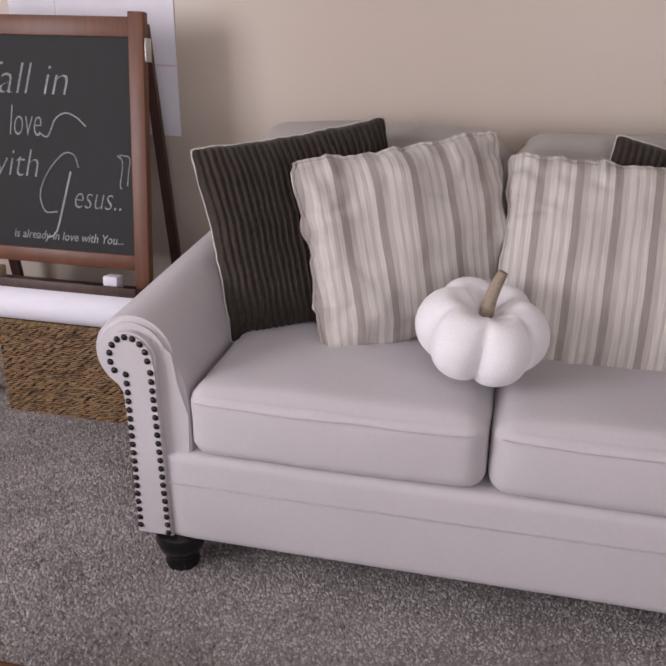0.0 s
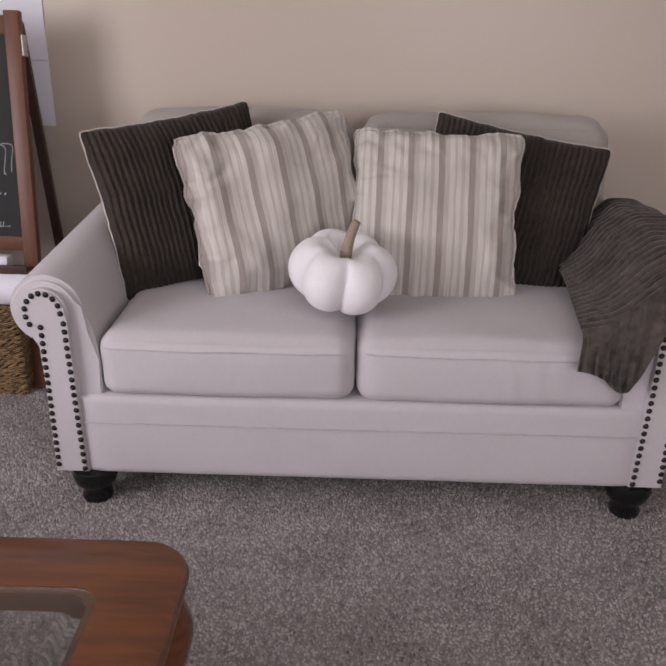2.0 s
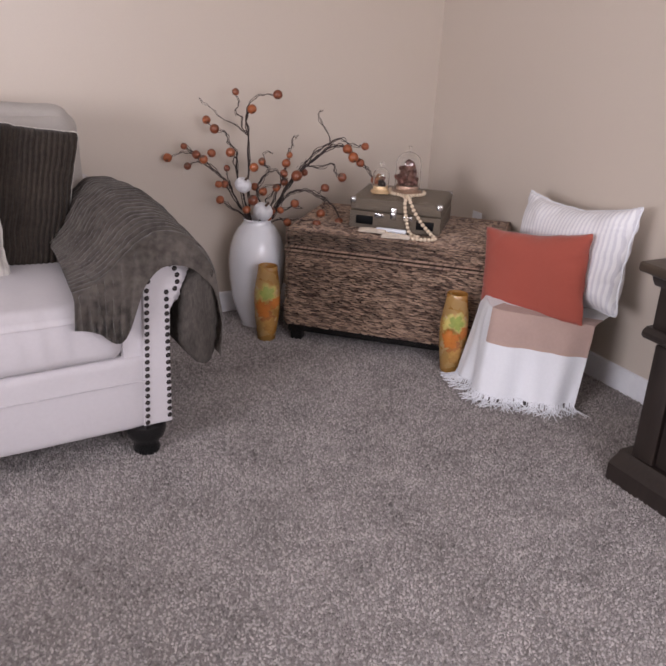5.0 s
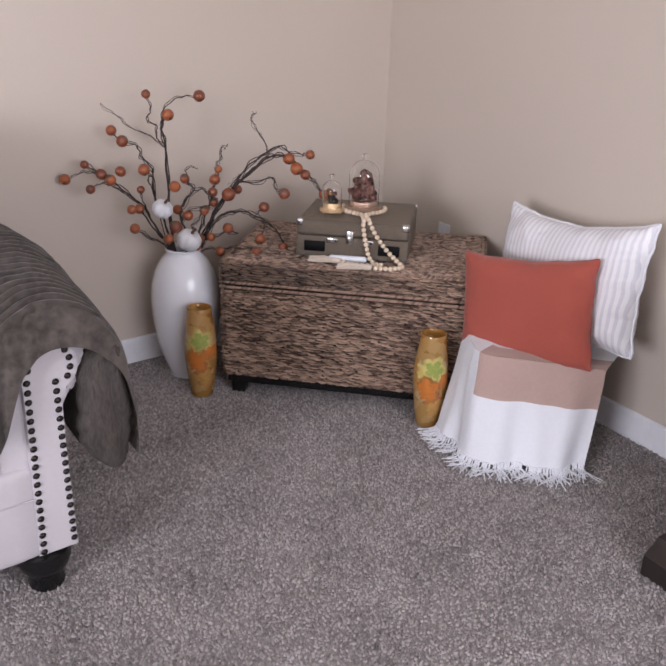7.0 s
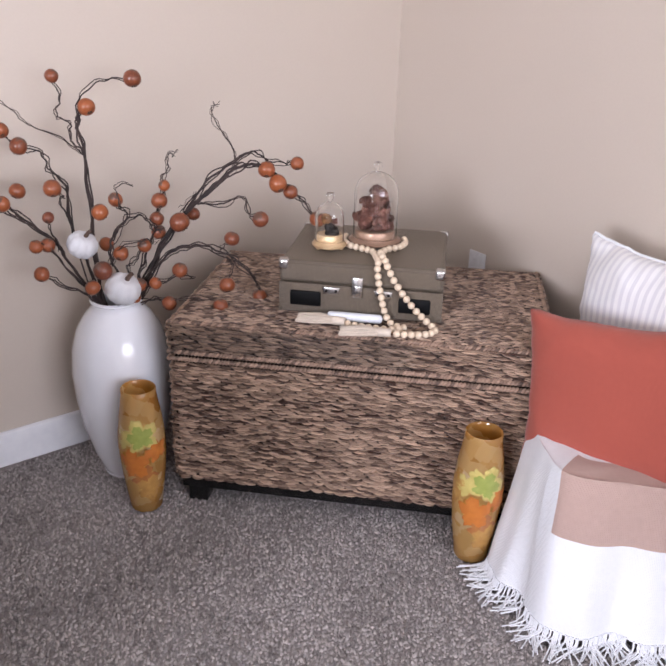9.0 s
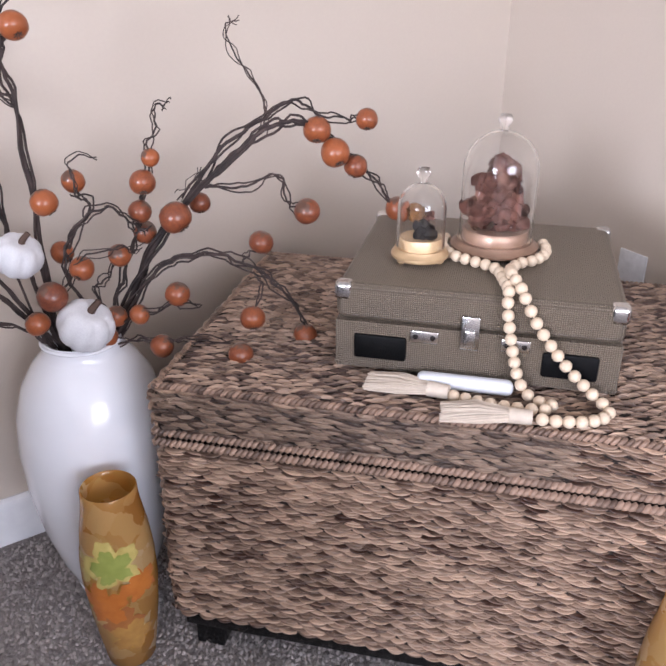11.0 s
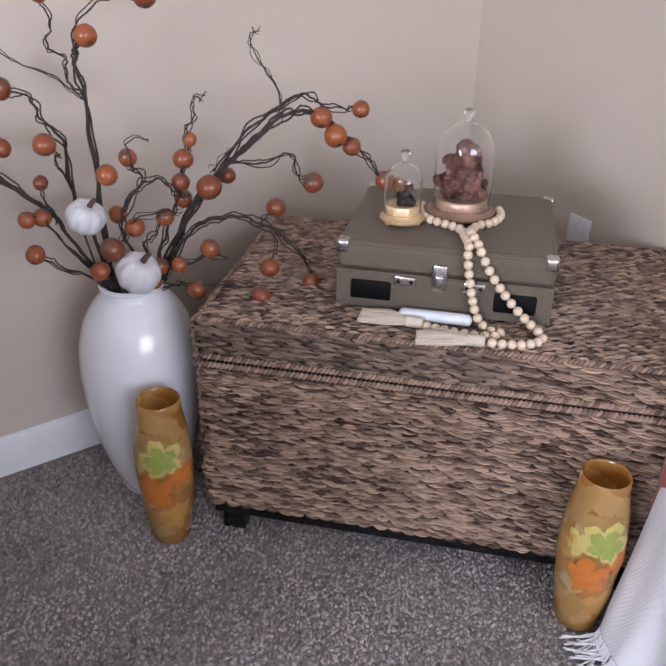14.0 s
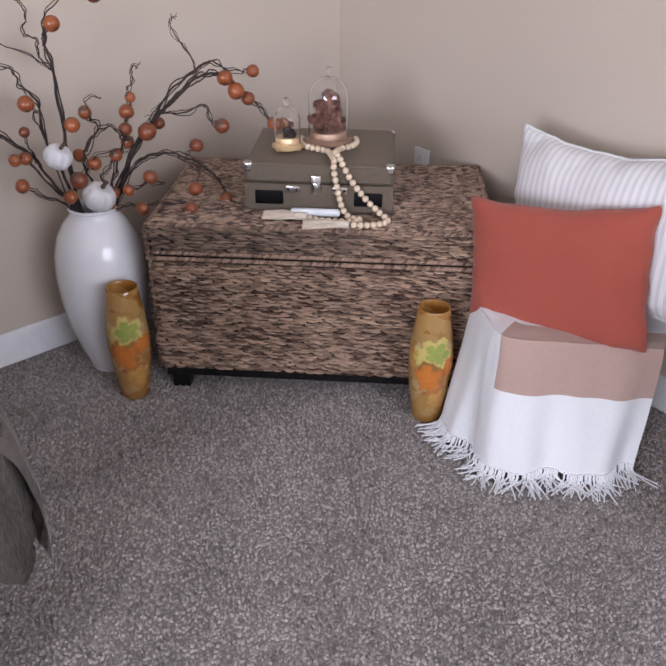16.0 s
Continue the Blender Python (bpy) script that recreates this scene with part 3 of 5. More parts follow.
throw_pillow("striped_pillow", "cream pillow with vertical taupe stripes and wrinkled edge", STRIPE, w, h, 0.17, m, 8, 0, (STRIPE, 0.006, ""), 70, 70, 0.055, 0.018, group="pillows on the sofa")


def pumpkin_mesh(r, h, lobes, n=84, rows=26, dip=0.32, seed=0.0, cut=0.25):
    def f(u, v):
        th, ph = 2 * math.pi * v, math.pi * u
        k = abs(math.cos(lobes * th / 2 + seed))
        lobe = 1 - cut + cut * k ** 0.55
        q = math.sin(ph) ** 0.8
        z = math.cos(ph) * h / 2 - (dip * h * math.exp(-(q * 2.2) ** 2) if u < 0.5 else -dip * 0.6 * h * math.exp(-(q * 2.2) ** 2))
        return (r * q * lobe * math.cos(th), r * q * lobe * math.sin(th), z * (0.88 + 0.12 * lobe) + h / 2)
    bm = sheet(f, rows, n, wrap=True)
    bmesh.ops.remove_doubles(bm, verts=bm.verts, dist=1e-5)
    return bm


pk = thing("plush_pumpkin", pose(0.698, 0.215, 0.564, 12, 6, 12), "white plush pumpkin with tan felt stem on the seat cushions", "pumpkin")
part("body", pumpkin_mesh(0.156, 0.218, 6, seed=0.5), PLUSH, pk, smooth=80)
part("stem", tube(smooth_path([(0, 0, 0.13), (0.0, 0.0, 0.18), (0.003, 0.003, 0.21), (0.010, 0.007, 0.243), (0.016, 0.010, 0.262)]), 0.018, 0.011, 12), STEM, pk)


# throw over the arm: s runs from the seat over the arm and down outside, q along the arm
def throw_at(s, q):
    hang = max(0.0, 1 - q / 0.12)
    y = -0.046 + 0.70 * max(0.0, q - 0.10) / 0.9 - 0.012 * hang
    inner = Vector((1.335 + 0.10 * q, 0, 0.572 + 0.02 * q))
    pts = [inner, Vector((1.425, 0, 0.60)), Vector((1.50, 0, 0.655)), Vector((1.558, 0, 0.712)), Vector((1.625, 0, 0.735)),
           Vector((1.700, 0, 0.71)), Vector((1.755, 0, 0.63)), Vector((1.778, 0, 0.52)), Vector((1.785 + 0.02 * q, 0, 0.40)), Vector((1.785, 0, 0.325 + 0.06 * q))]
    f = s * (len(pts) - 1)
    i = min(int(f), len(pts) - 2)
    t = f - i
    a, b, c, d = pts[max(i - 1, 0)], pts[i], pts[i + 1], pts[min(i + 2, len(pts) - 1)]
    p = 0.5 * ((2 * b) + (c - a) * t + (2 * a - 5 * b + 4 * c - d) * t * t + (3 * b - a - 3 * c + d) * t ** 3)
    tang = (c - b).normalized()
    nrm = Vector((-tang.z, 0, tang.x))
    droop = 0.082 * (1 - 0.75 * min(1.0, max(0.0, (s - 0.6) / 0.3))) + 0.125 * math.exp(-((s - 0.19) / 0.10) ** 2)
    wob = noise.noise(Vector((s * 5, y * 4, 1.3)))
    hump = 0.05 * math.exp(-((s - 0.42) / 0.22) ** 2) * min(1, max(0, q - 0.1) * 2.2)
    rib = math.sin((y + 0.025 * wob + 0.22 * (s - 0.3) * max(0, 0.55 - s)) * 2 * math.pi / 0.029)
    if hang:
        rib = math.sin((p.x + 0.02 * wob + 0.14 * droop * hang) * 2 * math.pi / 0.029) * max(0.0, 1 - s / 0.55)
    rib = (1 - 2 * (0.5 - 0.5 * rib) ** 2.2) * (1 - s ** 6)
    lift = 0.012 + hump + 0.014 * wob + 0.018 * rib * (0.45 + 0.55 * abs(noise.noise(Vector((s * 7, y * 6, 8)))) ** 0.5)
    p = p + nrm * (lift * (1 - 0.5 * hang))
    return Vector((p.x, y - 0.013 * rib * hang + 0.012 * noise.noise(Vector((s * 9, 4.1, 0))) * (1 - hang), p.z - droop * hang))


def throw_fall(u, v):
    """The gathered fall outside the arm: u runs back from its front end, v round its section."""
    a, k = 2 * math.pi * v, min(1.0, (u + 0.012) / 0.06)
    rnd = (1 - (1 - k) ** 2) ** 0.5
    c = Vector((1.728, 0, 0.472 + 0.03 * u))
    z = math.sin(a)
    wide = (0.056 + 0.010 * max(0.0, -z)) * rnd * (1 + 0.10 * math.sin(5 * a + 2))
    tall = 0.165 * (0.86 + 0.14 * rnd)
    rib = abs(math.sin(a * 9 + 3 * noise.noise(Vector((u * 6, a, 2)))))
    p = c + Vector((wide * math.cos(a) + 0.022 * z * z * (1 if z > 0 else 0.4), 0, tall * z))
    p += Vector((math.cos(a), 0, 0.3 * z)) * (0.007 * rib * (0.3 + 0.7 * rnd))
    p.y = -0.052 + 0.62 * u + 0.012 * noise.noise(Vector((u * 5, math.cos(a) * 2, z * 2)))
    return p


fur = thing("throw_blanket", pose(0, 0, 0), "grey-brown ribbed plush throw draped over the sofa arm", "blanket")
bm = sheet(throw_at, 90, 190)
bmesh.ops.solidify(bm, geom=bm.faces[:], thickness=-0.008)
part("cloth", bm, FUR, fur, smooth=70)
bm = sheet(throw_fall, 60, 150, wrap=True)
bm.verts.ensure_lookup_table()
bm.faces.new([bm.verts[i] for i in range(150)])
part("fall", bm, THROWSHADE, fur, "gathered fall, shaded by a darker colour", smooth=80)


# ---- seagrass trunk across the corner ----
TW, TD, TH = 0.925, 0.583, 0.524
TRUNK = pose(2.437, 0.699, 0, 0, 0, -47.0)
trunk = thing("storage_trunk", TRUNK, "brown woven seagrass storage trunk with closed lid on a black base", "trunk")
rng = random.Random(4)
LID = 0.432
core = part("body", box(0.008, 0.008, 0.075, TW - 0.008, TD - 0.008, LID - 0.006, 0.01), GAPSHADE, trunk)
lid = part("lid", box(0.004, 0.004, LID, TW - 0.004, TD - 0.004, TH - 0.006, 0.014), GAPSHADE, trunk)
part("base_frame", box(0.015, 0.015, 0.045, TW - 0.015, TD - 0.015, 0.078, 0.003), BLACKWOOD, trunk)
for x in (0.03, TW - 0.08):
    for y in (0.02, TD - 0.07):
        part("foot", box(x, y, 0, x + 0.05, y + 0.05, 0.05, 0.003), BLACKWOOD, trunk)
cells = weave_cells((0, 0.006, 0.078), (1, 0, 0), (0, 0, 1), (0, -1, 0), TW, LID - 0.098, rng=rng)
cells += weave_cells((0.006, TD, 0.078), (0, -1, 0), (0, 0, 1), (-1, 0, 0), TD, LID - 0.098, rng=rng)
cells += weave_cells((TW - 0.006, 0, 0.078), (0, 1, 0), (0, 0, 1), (1, 0, 0), TD, LID - 0.098, rng=rng)
v, f = weave(cells)
tagged(part("woven_side", fast_mesh("woven_side", v, f), GRASS, core, smooth=85), kind="stuff")
cells = weave_cells((0.012, 0.014, TH - 0.008), (1, 0, 0), (0, 1, 0), (0, 0, 1), TW - 0.024, TD - 0.03, rng=rng, slant=0.15)
cells += weave_cells((0.002, TD, LID + 0.016), (0, -1, 0), (0, 0, 1), (-1, 0, 0), TD, TH - LID - 0.026, rng=rng)
cells += weave_cells((TW - 0.002, 0, LID + 0.016), (0, 1, 0), (0, 0, 1), (1, 0, 0), TD, TH - LID - 0.026, rng=rng)
v, f = weave(cells)
tagged(part("woven_top", fast_mesh("woven_top", v, f), GRASS, lid, smooth=85), kind="stuff")


def braid_cells(p, q, out, r=0.006, step=0.0085):
    p, q = np.array(p, float), np.array(q, float)
    n = int(np.linalg.norm(q - p) / step)
    a = (q - p) / np.linalg.norm(q - p)
    return [(p + (q - p) * (k + 0.5) / n, a, out, 0.0085, r * 0.55, r * 1.1, 0.75) for k in range(n)]


cells = []
for z, r in ((LID - 0.010, 0.0075), (LID + 0.008, 0.0075)):
    cells += braid_cells((0, 0.004, z), (TW, 0.004, z), (0, -1, 0), r) + braid_cells((0.004, TD, z), (0.004, 0, z), (-1, 0, 0), r) + braid_cells((TW - 0.004, 0, z), (TW - 0.004, TD, z), (1, 0, 0), r)
n45 = np.array((0, -0.7, 0.7))
cells += braid_cells((0, 0.01, TH - 0.008), (TW, 0.01, TH - 0.008), n45) + braid_cells((0.01, TD, TH - 0.008), (0.01, 0, TH - 0.008), (-0.7, 0, 0.7)) + braid_cells((TW - 0.01, 0, TH - 0.008), (TW - 0.01, TD, TH - 0.008), (0.7, 0, 0.7)) + braid_cells((0, TD - 0.01, TH - 0.008), (TW, TD - 0.01, TH - 0.008), (0, 0.7, 0.7))
v, f = weave(cells)
tagged(part("braided_edge", fast_mesh("braided_edge", v, f), BRAID, lid, smooth=85), kind="stuff")


# ---- record player case on the trunk ----
CW, CD, CH = 0.396, 0.352, 0.136
CASE = pose(2.684, 0.580, TH + 0.003, 0, 0, -47.0)
case = thing("record_player_case", CASE, "olive-brown suitcase record player, closed, with nickel corners", "record player")
CASECLOTH = surf("olive_brown_textured_vinyl", (0.21, 0.172, 0.125), (0.165, 0.135, 0.097), rough=0.36, grain=60, patch=3, bump=0)
t = CASECLOTH.node_tree
vor = t.nodes.new("ShaderNodeTexVoronoi")
vor.inputs["Scale"].default_value, vor.inputs["Randomness"].default_value = 330, 0.1
t.links.new(t.nodes["Texture Coordinate"].outputs["Object"], vor.inputs["Vector"])
bp = t.nodes.new("ShaderNodeBump")
bp.inputs["Strength"].default_value, bp.inputs["Distance"].default_value = 1.0, 0.003
t.links.new(vor.outputs["Distance"], bp.inputs["Height"])
mr = t.nodes.new("ShaderNodeMapRange")
mr.inputs["From Min"].default_value, mr.inputs["From Max"].default_value = 0.1, 0.6
t.links.new(vor.outputs["Distance"], mr.inputs["Value"])
mc = t.nodes.new("ShaderNodeMix")
mc.data_type = "RGBA"
mc.inputs["A"].default_value, mc.inputs["B"].default_value = (0.28, 0.228, 0.172, 1), (0.105, 0.082, 0.060, 1)
t.links.new(mr.outputs[0], mc.inputs["Factor"])
t.links.new(mc.outputs["Result"], t.nodes["Principled BSDF"].inputs["Base Color"])
t.links.new(bp.outputs[0], t.nodes["Principled BSDF"].inputs["Normal"])
part("body", box(0, 0, 0.006, CW, CD, 0.081, 0.004, 2), CASECLOTH, case)
part("lid", box(0, 0, 0.0813, CW, CD, CH, 0.012, 3), CASECLOTH, case)
for x in (0.03, CW - 0.05):
    for y in (0.03, CD - 0.05):
        part("rubber_foot", lathe([(0, 0.006), (0.01, 0.006), (0.01, 0), (0, 0)], 12, at=(x, y, 0)), GRILLE, case)
for x in (0, CW):
    for y in (0, CD):
        sx, sy = (1 if x == 0 else -1), (1 if y == 0 else -1)
        bm = box(min(x - sx * 0.002, x + sx * 0.024), min(y - sy * 0.002, y + sy * 0.024), CH - 0.025, max(x - sx * 0.002, x + sx * 0.024), max(y - sy * 0.002, y + sy * 0.024), CH + 0.002, 0.007, 3)
        part("corner_cap", bm, METAL, case, "nickel corner cap")
        bm = box(min(x - sx * 0.0015, x + sx * 0.013), min(y - sy * 0.0015, y + sy * 0.013), 0.005, max(x - sx * 0.0015, x + sx * 0.013), max(y - sy * 0.0015, y + sy * 0.013), 0.020, 0.006, 2)
        part("lower_corner_cap", bm, CASECLOTH, case)
for x in (0.028, CW - 0.104):
    part("speaker_grille", box(x, -0.004, 0.024, x + 0.076, 0.004, 0.062, 0.004), GRILLE, case, "black speaker grille")
for x in (0.109, 0.235):
    pl = part("handle_mount", box(x, -0.004, 0.058, x + 0.040, 0.004, 0.076, 0.0015), METAL, case, "nickel handle mount")
    for dx in (0.008, 0.032):
        part("rivet", lathe([(0, 0.003), (0.003, 0.002), (0.004, 0)], 10), NAIL, pl, m=pose(x + dx, -0.004, 0.067, 90))
lt = part("latch", box(0.179, -0.007, 0.056, 0.205, 0.003, 0.106, 0.002), METAL, case, "nickel latch")
part("latch_clip", box(0.184, -0.013, 0.062, 0.200, -0.006, 0.088, 0.003), METAL, lt)
part("handle", box(0.124, -0.034, 0.002, 0.258, -0.012, 0.023, 0.009, 3), WHITEVINYL, case, "white vinyl carrying handle")


# ---- glass cloches on the case ----
def cloche(name, label, x, y, r, h):
    o = thing(name, CASE @ pose(x, y, CH + 0.0005), label, "cloche")
    part("base", lathe([(0, 0.006), (r * 1.12, 0.006), (r * 1.2, 0.009), (r * 1.2, 0.013), (r * 1.08, 0.017), (r * 1.04, 0.021), (0, 0.021)], 40), COPPER if r > 0.05 else GOLD, o, "gold wooden base")
    for k in range(3):
        a = 2 * math.pi * k / 3 - 2.4
        part("foot", lathe([(0, 0.007), (0.006, 0.006), (0.007, 0.003), (0.004, 0), (0, 0)], 10, at=(r * 0.9 * math.cos(a), r * 0.9 * math.sin(a), 0)), GOLD, o)
    part("plug", lathe([(0, 0.0205), (r * 0.88, 0.0205), (r * 0.90, 0.024), (r * 0.90, 0.030 + r * 0.12), (r * 0.86, 0.033 + r * 0.12), (0, 0.033 + r * 0.12)], 36), COPPER if r > 0.05 else GOLD, o, "turned wooden plug")
    top = h - 0.022
    prof = [(r, 0.0215), (r, top - r)] + [(r * math.cos(radians(a)), top - r + r * math.sin(radians(a))) for a in (15, 30, 45, 60, 75, 84)]
    inner = [(q * (1 - 0.0022 / r) if q > 0.01 else q * 0.5, z - (0.002 if z > top - r else 0)) for q, z in reversed(prof)]
    g = part("glass_dome", lathe(prof + [(0, top + 0.0005)], 48), CLEAR, o, "clear glass dome")
    bm2 = lathe([(0, top - 0.0018)] + inner, 48)
    g2 = part("inner_glass", bm2, CLEAR, g)
    g2.data.flip_normals()
    g.visible_shadow = g2.visible_shadow = False
    part("knob", lathe([(0, top), (0.0045, top), (0.005, top + 0.006), (0.009, top + 0.010), (0.0105, top + 0.016), (0.008, top + 0.022), (0, top + 0.024)], 20), CLEAR, o, "clear glass knob")
    return o


def petal_cluster(bm, c, r, n, rg):
    """Curled petals set round a centre."""
    for k in range(n):
        a, e, rr = rg.uniform(0, 6.28), rg.uniform(-1.1, 1.4), r * rg.uniform(0.5, 1.35)
        d = Vector((math.cos(a) * math.cos(e), math.sin(a) * math.cos(e), math.sin(e)))
        tw, s = rg.uniform(-1.6, 1.6), r * rg.uniform(0.32, 0.62)
        m = Matrix.Translation(Vector(c) + d * rr * 0.65) @ d.to_track_quat("Z", "X").to_matrix().to_4x4() @ Matrix.Rotation(rg.uniform(0, 6.28), 4, "Z") @ Matrix.Rotation(rg.uniform(-0.9, 0.9), 4, "X")

        def f(u, v):
            x, y = (u - 0.5) * 2, (v - 0.5) * 2
            w = 1 - 0.45 * y * y
            return m @ Vector((x * s * 0.6 * w, y * s * 0.7, s * (0.28 - 0.45 * x * x - 0.3 * y * y + 0.15 * tw * x * y)))
        sheet(f, 4, 4, bm)


big = cloche("glass_cloche", "clear glass cloche with dried dark red roses on a gold base", 0.210, 0.184, 0.056, 0.208)
rg = random.Random(9)
for k, (x, y, z, r) in enumerate(((0, 0, 0.085, 0.036), (-0.019, -0.014, 0.058, 0.032), (0.019, -0.016, 0.058, 0.032), (0.002, 0.02, 0.06, 0.032), (0.004, -0.006, 0.112, 0.028))):
    bm = bmesh.new()
    petal_cluster(bm, (x, y, z + 0.012), r * 1.1, 80, rg)
    bmesh.ops.solidify(bm, geom=bm.faces[:], thickness=0.0008)
    part("dried_rose", bm, PETAL, big, "dried dark red rose", smooth=85)
part("rose_stem", tube([(0, 0, 0.021), (0.002, 0, 0.05), (0, 0, 0.10)], 0.003), BARK, big)
small = cloche("glass_cloche", "small clear glass cloche with dark dried seed pods", 0.103, 0.120, 0.036, 0.140)
for nm, mt, c, r, n in (("seed_pod", POD, (0.003, -0.004, 0.044), 0.024, 36), ("dried_flower", AMBERPOD, (-0.008, 0.004, 0.072), 0.020, 36), ("dried_flower", PETAL, (0.012, 0.004, 0.066), 0.012, 18)):
    bm = bmesh.new()
    petal_cluster(bm, c, r, n, rg)
    bmesh.ops.solidify(bm, geom=bm.faces[:], thickness=0.0008)
    part(nm, bm, mt, small)
part("twig", tube([(0, 0, 0.021), (0.001, 0, 0.045), (0, 0.002, 0.07)], 0.0025), BARK, small)


# ---- bead garland ----
garland = thing("bead_garland", CASE, "natural wood bead garland with jute tassels looped over the case", "garland")
BR = 0.0086
top, low = CH + BR, -0.003 + BR
RX, RY = 0.210, 0.184


def round_dome(a0, a1, da):
    return [(RX + 0.079 * math.cos(radians(a)), RY + 0.079 * math.sin(radians(a)), top) for a in range(a0, a1, da)]


strand_a = round_dome(165, 255, 16) + [(0.216, 0.088, top), (0.230, 0.045, top), (0.238, 0.012, top), (0.238, -0.006, top - 0.006), (0.242, -0.0135, 0.11), (0.254, -0.016, 0.055), (0.266, -0.02, 0.02),
                                       (0.285, -0.034, low), (0.318, -0.05, low), (0.285, -0.062, low), (0.24, -0.062, low), (0.20, -0.055, low), (0.178, -0.050, low)]
strand_b = round_dome(20, -70, -16) + [(0.238, 0.088, top), (0.240, 0.038, top + 0.012), (0.254, 0.010, top + 0.004), (0.262, -0.006, top - 0.006), (0.285, -0.0135, 0.10), (0.325, -0.016, 0.050), (0.362, -0.024, low + 0.012),
                                       (0.384, -0.046, low), (0.362, -0.074, low), (0.325, -0.084, low), (0.290, -0.085, low)]
bm = bmesh.new()
bmesh.ops.create_uvsphere(bm, u_segments=14, v_segments=9, radius=BR)
bead_data = None
for pts in (strand_a, strand_b):
    path = smooth_path(pts, 24)
    part("cord", tube(path[::6], 0.0012, n=5), JUTE, garland)
    last = None
    for p in path:
        if last is None or (p - last).length >= BR * 1.93:
            if bead_data is None:
                o = part("bead", bm, BEADWOOD, garland)
                bead_data = o.data
            else:
                o = new("bead", bead_data)
                o.parent = garland
            o.matrix_local = Matrix.Translation(p)
            last = p


def tassel(head, tail, seed):
    rg, head, tail = random.Random(seed), Vector(head), Vector(tail)
    d = (tail - head).normalized()
    sd = Vector((-d.y, d.x, 0))
    o = part("tassel", tube([head, head + d * 0.012, head + d * 0.02, head + d * 0.03], 0.010, 0.011, 10), JUTE, garland, "natural jute tassel")
    bm = bmesh.new()
    for k in range(170):
        w, hgt = rg.uniform(-1, 1), rg.uniform(0, 1)
        a = head + d * 0.026 + sd * w * 0.008 + Vector((0, 0, (hgt - 0.5) * 0.012))
        ln = (tail - head).length * rg.uniform(0.93, 1.02)
        b = head + d * ln + sd * w * 0.026 + Vector((0, 0, -0.006 + hgt * 0.012 * (1 - w * w)))
        mid = (a + b) / 2 + sd * w * 0.005 + Vector((0, 0, 0.005 * hgt + rg.uniform(-0.001, 0.001)))
        tube([a, mid, b], 0.0011, 0.0009, 4, bm, False)
    tagged(part("fringe", bm, JUTE, o), kind="stuff")


tassel((0.172, -0.049, low + 0.004), (0.056, -0.030, low + 0.003), 2)
tassel((0.284, -0.086, low + 0.002), (0.166, -0.092, low + 0.003), 3)


# ---- white vase with berry branches ----
VASE = (2.416, 0.932)
vase = thing("floor_vase", pose(VASE[0], VASE[1], 0), "tall glossy white ceramic floor vase with narrow neck", "vase")
prof = [(0, 0.004), (0.060, 0.0), (0.068, 0.004), (0.074, 0.02), (0.094, 0.07), (0.113, 0.14), (0.126, 0.22), (0.130, 0.30), (0.124, 0.36), (0.108, 0.41), (0.086, 0.445), (0.070, 0.462),
        (0.063, 0.474), (0.065, 0.484), (0.062, 0.488), (0.056, 0.485), (0.055, 0.465), (0.07, 0.43), (0.09, 0.38), (0, 0.36)]
part("body", lathe([(r, z * 1.05) for r, z in prof], 64), GLAZE, vase, smooth=60)
part("rim", lathe([(0.0645 + 0.0035 * math.cos(a * math.pi / 5), 0.507 + 0.0035 * math.sin(a * math.pi / 5)) for a in range(11)], 64), GLAZE, vase, smooth=80)
part("foot_ring", lathe([(0.064, 0.0), (0.0705, 0.002), (0.0715, 0.008), (0.068, 0.012), (0.064, 0.012), (0.064, 0.0)], 64), GLAZE, vase, smooth=50)
BASE, ALONG, AWAY = Vector((2.40, 0.935, 0)), Vector((0.934, -0.356, 0)), Vector((0.356, 0.934, 0))


def spot(a, z, off=0.0):
    return BASE + ALONG * a + AWAY * off + Vector((0, 0, z))


arr = thing("berry_branches", pose(*BASE), "twisted brown twigs with orange berries and white mini pumpkins", "plant")
brng = random.Random(21)


def local(p):
    return Vector(p) - BASE


def branch(pts, r0, r1, off=0.0, fine=2, wig=0.0065):
    """A crooked tapered stem through (along, height[, depth]) places, with a companion wire twisted beside it."""
    n = len(pts)
    raw = [local(spot(p[0], p[1], (p[2] if len(p) > 2 else off * min(1, i / 2)))) for i, p in enumerate(pts)]
    path = smooth_path(raw, 7)
    ph = brng.uniform(0, 6)
    for i in range(2, len(path) - 1):
        path[i] = path[i] + noise.noise_vector(Vector((i * 0.45 + ph * 9, ph, 0))) * wig
    o = part("stem", tube(path, r0 * 0.75, r1 * 0.8, 6), BARK, arr, smooth=80)
    for k in range(fine):
        q, w = ph + 2.4 * k, (0.0045, 0.0065, 0.0055)[k % 3]
        side = [p + Vector((w * math.cos(i * 0.5 + q), w * math.sin(i * 0.5 + q), w * 1.5 * math.sin(i * 0.33 + q))) for i, p in enumerate(path)]
        part("twig", tube(side, r0 * 0.45, r1 * 0.7, 5), BARK, o, smooth=80)
    return path


